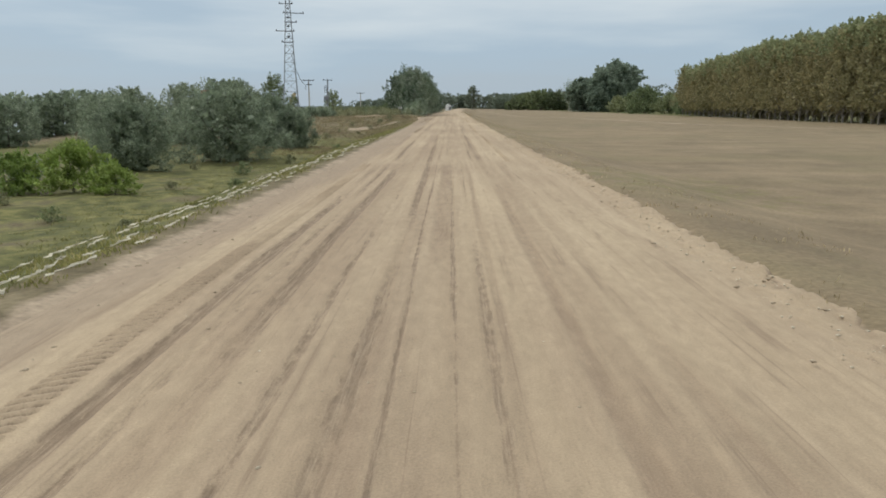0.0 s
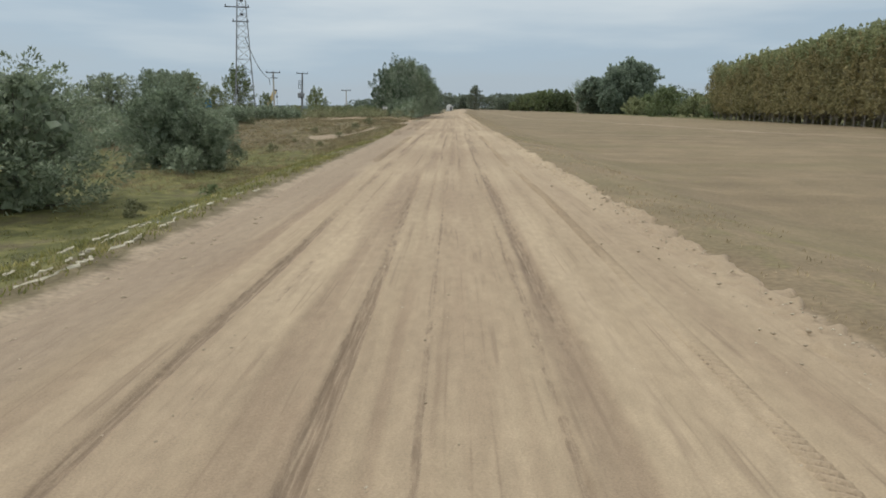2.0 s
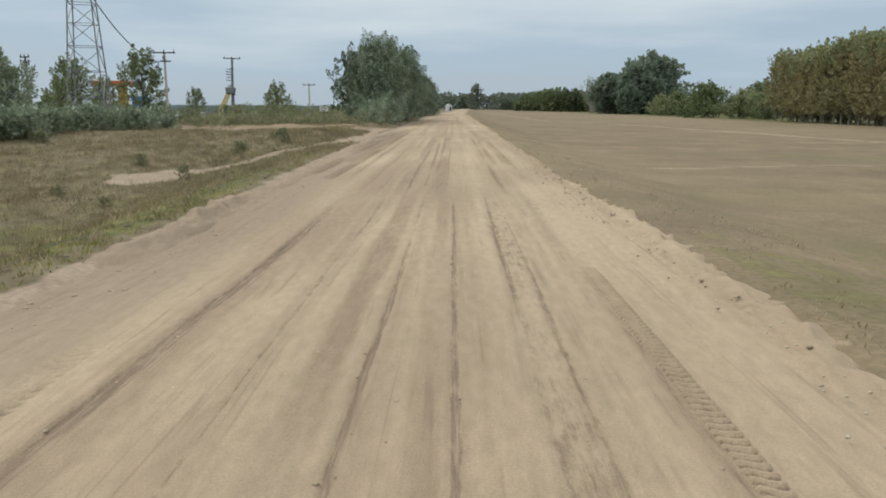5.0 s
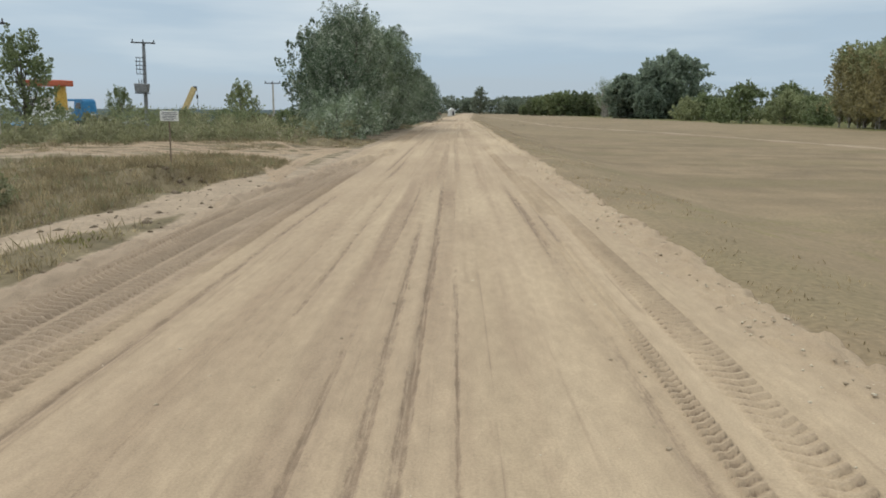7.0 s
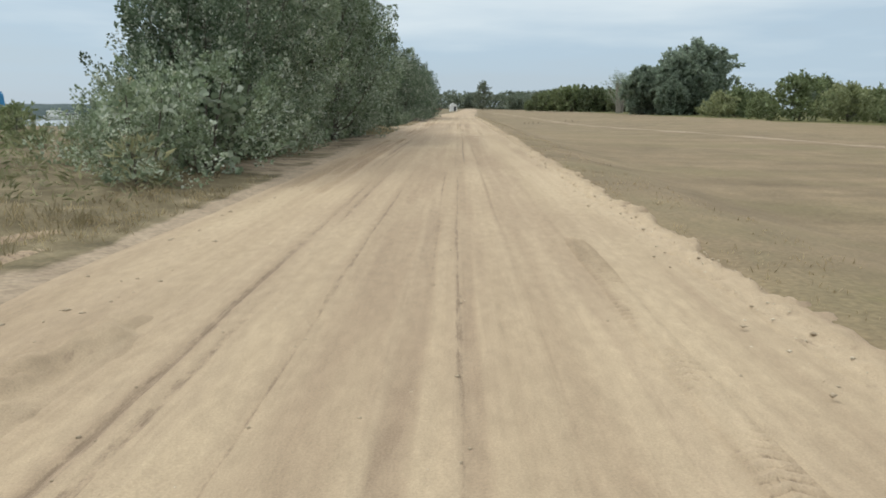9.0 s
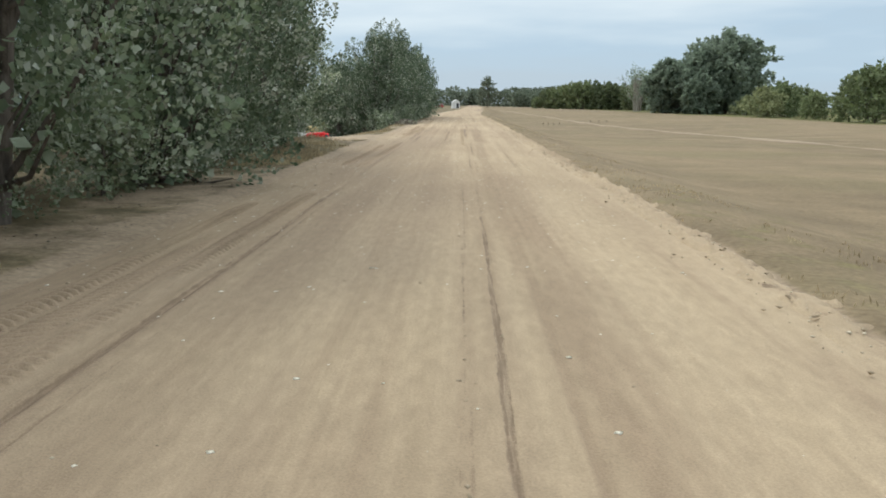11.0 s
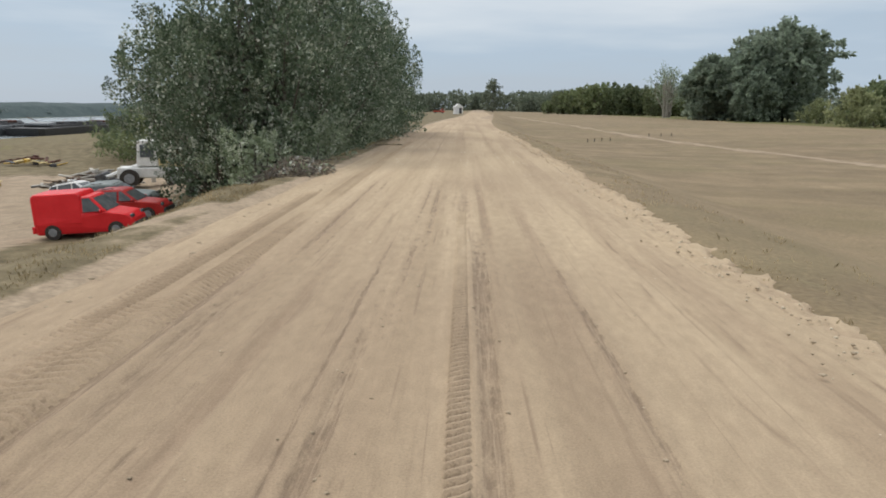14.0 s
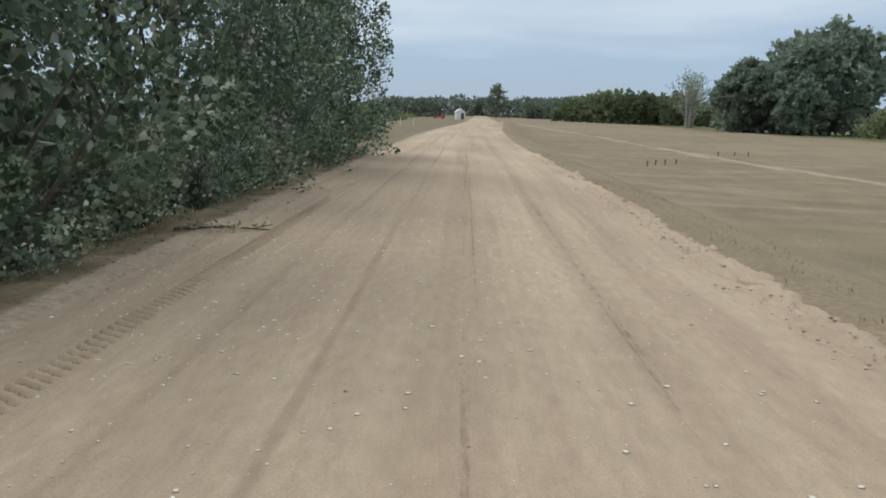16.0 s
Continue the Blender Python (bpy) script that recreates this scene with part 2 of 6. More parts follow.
def sand_mat():
    """Driven sand: streaks along the road, blotches, fine grain."""
    m, n, l, b = shader("driven_sand", 0.95)
    streak = ramp(n, l, grain(n, l, 1.0, 5, (1.5, 0.03, 1.0), 0.55), [(0.30, (0.364, 0.282, 0.191)), (0.5, (0.401, 0.313, 0.214)), (0.72, (0.440, 0.346, 0.240))])
    blotch = ramp(n, l, grain(n, l, 0.11, 4, (1.5, 0.7, 1)), [(0.36, (0.84, 0.815, 0.80)), (0.62, (1.06, 1.055, 1.03))])
    col = mix(n, l, 1.0, streak, blotch, "MULTIPLY")

    def sheet(name):
        a = n.new("ShaderNodeAttribute")
        a.attribute_name = name
        return a.outputs["Fac"]

    def calc(how, a, b, c=0.0):
        k = n.new("ShaderNodeMath")
        k.operation = how
        for socket, v in zip(k.inputs, (a, b, c)):
            if isinstance(v, float):
                socket.default_value = v
            else:
                l.new(v, socket)
        return k.outputs[0]
    col = mix(n, l, calc("MULTIPLY", sheet("churned"), ramp(n, l, grain(n, l, 1.0, 5, (4.0, 0.7, 1.0), 0.65), grey(0.6, 1.0, 0.38, 0.6))), col, (0.236, 0.168, 0.114))
    band = calc("MULTIPLY", ramp(n, l, grain(n, l, 1.0, 3, (1.1, 0.016, 7.0), 0.6), grey(0.0, 0.62, 0.50, 0.64)), ramp(n, l, grain(n, l, 1.0, 4, (2.2, 0.22, 5.0), 0.6), grey(0.35, 1.0, 0.38, 0.6)))
    col = mix(n, l, band, col, (0.282, 0.205, 0.138))
    # damp sand on the low side, plus tree shade painted in under the poplars
    col = mix(n, l, sheet("damp_shade"), col, (0.268, 0.205, 0.148))
    # one dark tone for pressed sand and for shade painted into ruts and hollows
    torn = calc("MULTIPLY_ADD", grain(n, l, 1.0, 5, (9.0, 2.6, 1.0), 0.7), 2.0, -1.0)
    crisp = calc("ADD", sheet("pressed_shade"), calc("MULTIPLY", torn, ramp(n, l, sheet("pressed_shade"), grey(0.0, 1.0, 0.02, 0.3))))
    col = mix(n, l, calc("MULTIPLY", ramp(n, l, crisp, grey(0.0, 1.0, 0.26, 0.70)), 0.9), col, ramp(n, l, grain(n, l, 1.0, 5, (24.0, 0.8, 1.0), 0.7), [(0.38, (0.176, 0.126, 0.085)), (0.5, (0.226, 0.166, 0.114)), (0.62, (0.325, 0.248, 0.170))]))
    fine = grain(n, l, 55, 4)
    mid = grain(n, l, 6, 5, (1.4, 0.5, 1))
    col = mix(n, l, 1.0, col, ramp(n, l, fine, grey(0.86, 1.1)), "MULTIPLY")
    col = mix(n, l, 1.0, col, ramp(n, l, mid, grey(0.9, 1.08)), "MULTIPLY")
    lines = grain(n, l, 1.0, 5, (11.0, 0.16, 1.0), 0.6)
    patch = ramp(n, l, grain(n, l, 0.35, 3, (1, 0.3, 1)), grey(0.0, 0.7, 0.42, 0.64))
    col = mix(n, l, patch, col, mix(n, l, 1.0, col, ramp(n, l, lines, [(0.36, (0.93, 0.92, 0.91)), (0.55, (1.02, 1.015, 1.01))]), "MULTIPLY"))
    for s, (sx, sy) in enumerate(((1.5, 0.012), (2.3, 0.02))):
        groove = ramp(n, l, grain(n, l, 1.0, 2.5, (sx, sy, 3.0 + s), 0.5), [(0.486, (0, 0, 0)), (0.5, (1, 1, 1)), (0.514, (0, 0, 0))])
        groove = mix(n, l, 1.0, groove, ramp(n, l, grain(n, l, 1.0, 4, (3.0, 0.5, 1.0 + s)), grey(0, 0.6, 0.46, 0.62)), "MULTIPLY")
        groove = mix(n, l, 1.0, groove, sheet("driven"), "MULTIPLY")
        col = mix(n, l, groove, col, (0.215, 0.155, 0.105))
    l.new(col, b.inputs["Base Color"])
    h = mix(n, l, 0.35, mid, fine)
    h = mix(n, l, mix(n, l, 1.0, patch, (0.4, 0.4, 0.4), "MULTIPLY"), h, lines)
    bumped(n, l, b, h, 0.05, 0.75)
    return m


def ground_mat():
    """Sand, green grass, dry grass and stubble, by the ground's cover map."""
    m, n, l, b = shader("ground_cover", 0.97)
    a = n.new("ShaderNodeAttribute")
    a.attribute_name = "cover"
    s = n.new("ShaderNodeSeparateColor")
    l.new(a.outputs["Color"], s.inputs[0])
    big, mid, fine = grain(n, l, 0.09, 4), grain(n, l, 1.1, 5), grain(n, l, 9, 5)
    stub = ramp(n, l, grain(n, l, 1.0, 5, (0.06, 0.28, 1), 0.65), [(0.32, (0.172, 0.129, 0.078)), (0.68, (0.250, 0.190, 0.117))])
    stub = mix(n, l, 1.0, stub, ramp(n, l, grain(n, l, 0.4, 5, (1, 0.6, 1), 0.65), grey(0.82, 1.13, 0.35, 0.65)), "MULTIPLY")
    stub = mix(n, l, ramp(n, l, grain(n, l, 0.022, 4, (1, 0.5, 1)), grey(0, 0.6, 0.46, 0.62)), stub, (0.245, 0.186, 0.112))
    stub = mix(n, l, ramp(n, l, grain(n, l, 1.0, 4, (0.05, 0.13, 1)), grey(0, 0.5, 0.48, 0.68)), stub, (0.168, 0.142, 0.072))
    green = ramp(n, l, mid, [(0.3, (0.052, 0.055, 0.019)), (0.5, (0.108, 0.107, 0.036)), (0.7, (0.20, 0.178, 0.066))])
    dry = ramp(n, l, mid, [(0.3, (0.100, 0.080, 0.044)), (0.55, (0.168, 0.135, 0.078)), (0.75, (0.245, 0.198, 0.122))])
    sand = ramp(n, l, mid, [(0.3, (0.258, 0.198, 0.138)), (0.7, (0.362, 0.284, 0.200))])
    edge = n.new("ShaderNodeMath")
    edge.operation = "MULTIPLY_ADD"
    edge.inputs[1].default_value, edge.inputs[2].default_value = 0.7, -0.35
    l.new(mid, edge.inputs[0])

    def cut(channel):
        k = n.new("ShaderNodeMath")
        k.operation = "ADD"
        l.new(s.outputs[channel], k.inputs[0]), l.new(edge.outputs[0], k.inputs[1])
        return ramp(n, l, k.outputs[0], grey(0, 1, 0.38, 0.62))
    col = mix(n, l, cut("Blue"), stub, dry)
    col = mix(n, l, cut("Green"), col, green)
    col = mix(n, l, cut("Red"), col, sand)
    col = mix(n, l, 1.0, col, ramp(n, l, fine, grey(0.75, 1.18)), "MULTIPLY")
    l.new(col, b.inputs["Base Color"])
    bumped(n, l, b, mix(n, l, 0.5, mid, fine), 0.09, 0.6)
    return m


def water_mat():
    m, n, l, b = shader("river_water", 0.25)
    b.inputs["Base Color"].default_value = (0.22, 0.25, 0.26, 1)
    b.inputs["Specular IOR Level"].default_value = 0.6
    bumped(n, l, b, grain(n, l, 0.6, 4, (1, 0.3, 1)), 0.1, 0.35)
    return m


SAND, GROUND, WATER = sand_mat(), ground_mat(), water_mat()


# ---- building helpers ----
def link(me, name, parent=None, label=""):
    ob = new(name, me)
    if parent:
        ob.parent = parent
    if label:
        ob["label"] = label
    return ob


def part(name, bm, material, parent=None, label="", smooth=False):
    """Links a bmesh as one mesh object, under a thing or a part if one is given."""
    me = bpy.data.meshes.new(name)
    if smooth:
        for f in bm.faces:
            f.smooth = True
    bm.to_mesh(me), bm.free()
    me.materials.append(material)
    return link(me, name, parent, label)


def grid_mesh(name, X, Y, Z, material, smooth=True):
    ny, nx = X.shape
    me = bpy.data.meshes.new(name)
    idx = np.arange(nx * ny).reshape(ny, nx)
    q = np.stack([idx[:-1, :-1], idx[:-1, 1:], idx[1:, 1:], idx[1:, :-1]], -1).reshape(-1, 4)
    fill(me, np.stack([X, Y, Z], -1).reshape(-1, 3), q)
    if smooth:
        me.polygons.foreach_set("use_smooth", np.ones(len(q), bool))
    me.materials.append(material)
    return me


def fill(me, v, q):
    """Vertices and faces of one size, from arrays."""
    k = q.shape[1]
    me.vertices.add(len(v))
    me.vertices.foreach_set("co", np.asarray(v, np.float32).ravel())
    me.loops.add(q.size)
    me.loops.foreach_set("vertex_index", np.asarray(q, np.int32).ravel())
    me.polygons.add(len(q))
    me.polygons.foreach_set("loop_start", np.arange(0, q.size, k, dtype=np.int32))
    me.update(calc_edges=True)


def thing(name, m, label, category, group="", kind=""):
    ob = new(name)
    ob.empty_display_size = 0.3
    ob.matrix_basis = m
    return tagged(ob, label, category, group, kind)


def box(bm, size, at=(0, 0, 0), rot=(0, 0, 0), bevel=0.0, taper=None):
    """A box with its middle at a point; taper: how much the top is drawn in, across x and y."""
    r = bmesh.ops.create_cube(bm, size=1)
    vs = r["verts"]
    for v in vs:
        v.co = Vector((v.co.x * size[0], v.co.y * size[1], v.co.z * size[2]))
        if taper and v.co.z > 0:
            v.co.x *= taper[0]
            v.co.y *= taper[1]
    if bevel:
        es = list({e for v in vs for e in v.link_edges})
        r2 = bmesh.ops.bevel(bm, geom=es, offset=bevel, segments=2, affect="EDGES", profile=0.5)
        vs = list({v for f in r2["faces"] for v in f.verts} | {v for v in vs if v.is_valid})
    bmesh.ops.transform(bm, matrix=pose(*at, *rot), verts=vs)
    return bm


def tube(bm, a, b, r1, r2=None, sides=8, caps=True):
    """A round bar from a to b."""
    r2 = r1 if r2 is None else r2
    a, b = Vector(a), Vector(b)
    d = (b - a).normalized()
    u = d.orthogonal().normalized()
    w = d.cross(u)
    rings = []
    for p, r in ((a, r1), (b, r2)):
        rings.append([bm.verts.new(p + r * (math.cos(t) * u + math.sin(t) * w)) for t in (2 * math.pi * k / sides for k in range(sides))])
    for k in range(sides):
        j = (k + 1) % sides
        bm.faces.new((rings[0][k], rings[0][j], rings[1][j], rings[1][k]))
    if caps:
        bm.faces.new(rings[0][::-1]), bm.faces.new(rings[1])
    return bm


def bar(name, a, b, r, material, parent, sides=6, label=""):
    return part(name, tube(bmesh.new(), a, b, r, None, sides), material, parent, label)


def block(name, size, at, material, parent, bevel=0.0, rot=(0, 0, 0), taper=None, label=""):
    return part(name, box(bmesh.new(), size, at, rot, bevel, taper), material, parent, label)


# ---- the lie of the land ----
def step(a):
    a = np.clip(a, 0, 1)
    return a * a * (3 - 2 * a)


def wave(x, y, f, s=0.0):
    """A cheap smooth roughness, about -1 to 1."""
    return (np.sin(x * f * 1.3 + y * f * 0.7 + s) + np.sin(x * f * -0.6 + y * f * 1.7 + 1.3 + 2 * s) + np.sin(x * f * 2.3 - y * f * 1.1 + 2.1 + s)) / 3


def middle(y):
    """The road's middle bends a little to the right far ahead."""
    return 5.0 * step((y - 340) / 160) + 0.02 * np.maximum(y - 480, 0)


def left_edge(y):
    return -np.interp(y, [0, 80, 108, 130, 200, 232, 262, 285, 330], [4.95, 4.95, 5.3, 5.7, 5.8, 5.6, 5.3, 4.7, 4.8])


def right_edge(y):
    return np.interp(y, [0, 20, 44, 80, 95, 112, 142, 160, 195, 208, 240, 278, 300, 330], [4.55, 4.6, 4.35, 4.15, 4.25, 4.1, 4.05, 4.3, 4.3, 4.55, 4.5, 4.75, 4.8, 4.6])


def speckle(x, y, size, seed=0):
    """Smooth random noise from 0 to 1, in lumps of one size."""
    x, y = np.broadcast_arrays(np.asarray(x, float) / size, np.asarray(y, float) / size)
    i, j = np.floor(x).astype(np.int64), np.floor(y).astype(np.int64)
    a, b = x - i, y - j
    a, b = a * a * (3 - 2 * a), b * b * (3 - 2 * b)

    def corner(p, q):
        k = (p * 374761393 + q * 668265263 + seed * 974634777) & 0x7FFFFFFF
        k = ((k ^ (k >> 13)) * 1274126177) & 0x7FFFFFFF
        return ((k ^ (k >> 16)) & 0xFFFF) / 65535.0
    return (corner(i, j) * (1 - a) + corner(i + 1, j) * a) * (1 - b) + (corner(i, j + 1) * (1 - a) + corner(i + 1, j + 1) * a) * b


def left_level(y):
    low = -3.0 + 3.2 * step((y - 104) / 42)
    low = low - 3.15 * step((y - 228) / 45)
    return low + 2.2 * step((y - 318) / 50)


def ground_z(x, y):
    x, y = np.asarray(x, float), np.asarray(y, float)
    u = x - middle(y)
    reach = 8.5 - 3.0 * step((y - 120) / 30) + 5.5 * step((y - 234) / 12) - 5.2 * step((y - 250) / 12)
    left = left_level(y) * step((-u - 0.55 + left_edge(y) - 0.2 * step((y - 248) / 8)) / reach)
    right = -1.0 - 1.2 * np.exp(-((x - 22) / 26) ** 2 - ((y - 345) / 75) ** 2)
    right = right * step((u - right_edge(y) - 0.1) / 7.0)
    z = np.where(u < 0, left, right)
    z = z - 1.0 * step((-x - 15) / 11) * step((x + 88) / 36) * step((y - 264) / 22) * step((352 - y) / 25)
    z = z - (4.5 + left_level(y)) * step((-x - 52) / 36) * (x < 0)
    z = z - 2.2 * step((y - 318) / 50) * step((-x - 20) / 16) * (1 - step((-x - 52) / 36))
    z = z - 2.2 * step((-x - 90) / 9) + 3.5 * step((-x - 200) / 12)
    rough = step((np.abs(u) - 6.0) / 4.0)
    rough = rough * np.where(u > 0, 0.3, 1.0)
    z = z + 0.10 * rough * wave(x, y, 0.9) + 0.22 * rough * wave(x, y, 0.21, 1.0) * step((40 - np.abs(x)) / 20 + 0.3)
    for mx, my, r, h in ((-8.0, 234.5, 1.4, 0.3), (-9.6, 231.0, 1.6, 0.35), (-10.5, 243.0, 4.0, -0.35), (-8.8, 144.0, 1.0, -0.45), (-9.9, 145.2, 1.2, 0.3), (-33.2, 175.0, 5.0, -0.6), (-8.8, 171.0, 1.3, 0.5), (-10.5, 166.0, 1.5, 0.35), (-7.6, 175.0, 1.0, 0.3), (-7.2, 268.0, 1.6, 0.25), (8.0, 420.0, 3.0, 1.4), (11.0, 430.0, 4.0, 1.6)):
        z = z + h * np.exp(-((x - mx) ** 2 + (y - my) ** 2) / r ** 2)
    return z


def gz(x, y):
    return float(ground_z(x, y))


def near_line(x, y, pts):
    """Distance from a polyline in plan."""
    best = np.full(np.shape(x), 1e9)
    for (ax, ay), (bx, by) in zip(pts[:-1], pts[1:]):
        dx, dy = bx - ax, by - ay
        t = np.clip(((x - ax) * dx + (y - ay) * dy) / (dx * dx + dy * dy), 0, 1)
        best = np.minimum(best, np.hypot(x - ax - t * dx, y - ay - t * dy))
    return best


def cover(x, y):
    """Sand, green grass and dry grass at a place."""
    u = x - middle(y)
    sand = step((u - left_edge(y) + 0.55) / 0.6) * step((right_edge(y) + 0.1 - u) / 0.4)
    sand = np.maximum(sand, 0.95 * step((1.45 + 0.35 * wave(x, y, 0.6, 4.0) - near_line(x, y, [(-6.0, 151), (-6.7, 143), (-7.3, 138), (-8.4, 133), (-10.4, 129.6), (-13, 127.2), (-16.5, 124.8)])) / 0.9))
    lane = np.interp(-x, [5, 7, 9, 15, 30, 45], [157, 158, 161, 158, 156, 156])
    half = np.interp(-x, [5, 7, 9, 15, 30, 45], [12, 9.5, 5.6, 4.4, 3.4, 3.2])
    island = 1 - step((1.2 - np.hypot((x + 11.5) / 4.6, (y - 150) / 5.6)) / 0.3)
    sand = np.maximum(sand, island * (0.44 + 0.22 * wave(x, y, 0.33, 2.0) + 0.08 * step((x + 12) / 5)) * step((half - np.abs(y - lane)) / 1.8 + 0.5) * (x < 0) * step((x + 42) / 8))
    sand = np.maximum(sand, 0.6 * step((1.0 - np.abs(y - 156.5)) / 0.7) * (x < 0) * step((x + 34) / 5))
    sand = np.maximum(sand, (0.33 + 0.15 * wave(x, y, 0.4, 1.0)) * step((u - left_edge(y) + 2.4) / 1.6) * (x < 0) * step((y - 165) / 10))
    ramp_ = step((y - 238) / 5) * step((249 + (-x - 6) * 1.25 - y) / 3) * (x < 0) * step((x + 30 + 3 * wave(x * 0, y, 0.3)) / 8)
    yard = step((-x - 15) / 3) * step((y - 244 - 5 * wave(x, y * 0, 0.16)) / 10) * step((318 - y) / 12) * step((x + 50 + 6 * wave(x * 0, y, 0.14)) / 8)
    sand = np.maximum(sand, np.maximum(ramp_, 0.85 * yard))
    sand = np.maximum(sand, 0.8 * step((0.7 - near_line(x, y, [(-10.2, 246), (-8.8, 254), (-7.6, 260), (-6.0, 265)])) / 0.4))
    sand = np.maximum(sand, (0.52 + 0.2 * wave(x, y, 0.7, 5.0)) * step((y - 178) / 6) * step((224 - y) / 8) * step((x + 9.2) / 1.2) * (x < 0))
    path = near_line(x, y, [(60, 120), (47, 150), (38, 235), (33, 330), (22, 470), (20, 560)])
    loop = near_line(x, y, [(12, 130), (25, 133), (40, 128), (48, 122)])
    sand = np.maximum(sand, (0.72 + 0.2 * wave(x, y, 0.11)) * step((1.8 - path) / 1.2) * (x > 0))
    sand = np.maximum(sand, 0.62 * step((1.0 - loop) / 0.8))
    green = step((132 - y) / 25) * step((-u - 5.4) / 0.8) * (0.72 + 0.3 * wave(x, y, 0.5)) * step((x + 75) / 20)
    green = np.maximum(green, (0.26 + 0.14 * wave(x * 0.5, y, 0.16, 3.0) + 0.08 * step((150 - y) / 70)) * step((u - 4.0) / 0.8) * step((26 - u) / 18) * step((330 - y) / 40))
    green = np.maximum(green, 0.75 * step((x - 84 - 4 * wave(x * 0, y, 0.09)) / 3))
    green = np.maximum(green, (0.38 + 0.2 * wave(x, y, 0.2, 2.0)) * step((-x - 46) / 10) * step((y - 290) / 20))
    green = np.maximum(green, 0.95 * (x < -197) + 0.0 * y)
    sand = np.maximum(sand, 0.62 * step((1.6 - np.hypot(x + 6.9, (y - 236.5) / 2.2)) / 1.2))
    dry = np.where(x < 0, 0.85, 0.0) + step((u - right_edge(y)) / 0.4) * step((right_edge(y) + 2.6 - u) / 2.0) * 0.42
    return np.clip(sand, 0, 1), np.clip(green, 0, 1), np.clip(dry, 0, 1)


xs = np.concatenate([-np.geomspace(3200, 62, 50), np.arange(-60, -16, 1.4), np.arange(-16, 9.1, 0.45), np.arange(10, 16.1, 1.0), np.arange(17, 62, 1.5), np.geomspace(63, 3200, 55)])
ys = np.concatenate([-np.geomspace(900, 42, 14), np.arange(-40, 345, 1.2), np.geomspace(346, 4200, 90)])
GX, GY = np.meshgrid(xs, ys)
UX = GX - middle(GY)
GZ = ground_z(GX, GY) - 0.16 * step((UX - left_edge(GY) + 0.1) / 0.6) * step((right_edge(GY) + 0.1 - UX) / 0.6)
me = grid_mesh("ground", GX, GY, GZ, GROUND)
att = me.color_attributes.new("cover", "FLOAT_COLOR", "POINT")
att.data.foreach_set("color", np.stack([*cover(GX, GY), np.ones_like(GX)], -1).astype(np.float32).ravel())
tagged(link(me, "ground"), "flat land of stubble, dry grass and sandy tracks", "ground", kind="structure")

# the river and its far bank stand low behind the yard
rx, ry = np.meshgrid(np.linspace(-206, -90, 8), np.linspace(-300, 3000, 30))
tagged(link(grid_mesh("water", rx, ry, np.full_like(rx, -5.0), WATER), "water"), "wide grey river under an overcast sky", "river", kind="structure")


# ---- the road ----
rng = np.random.RandomState(7)
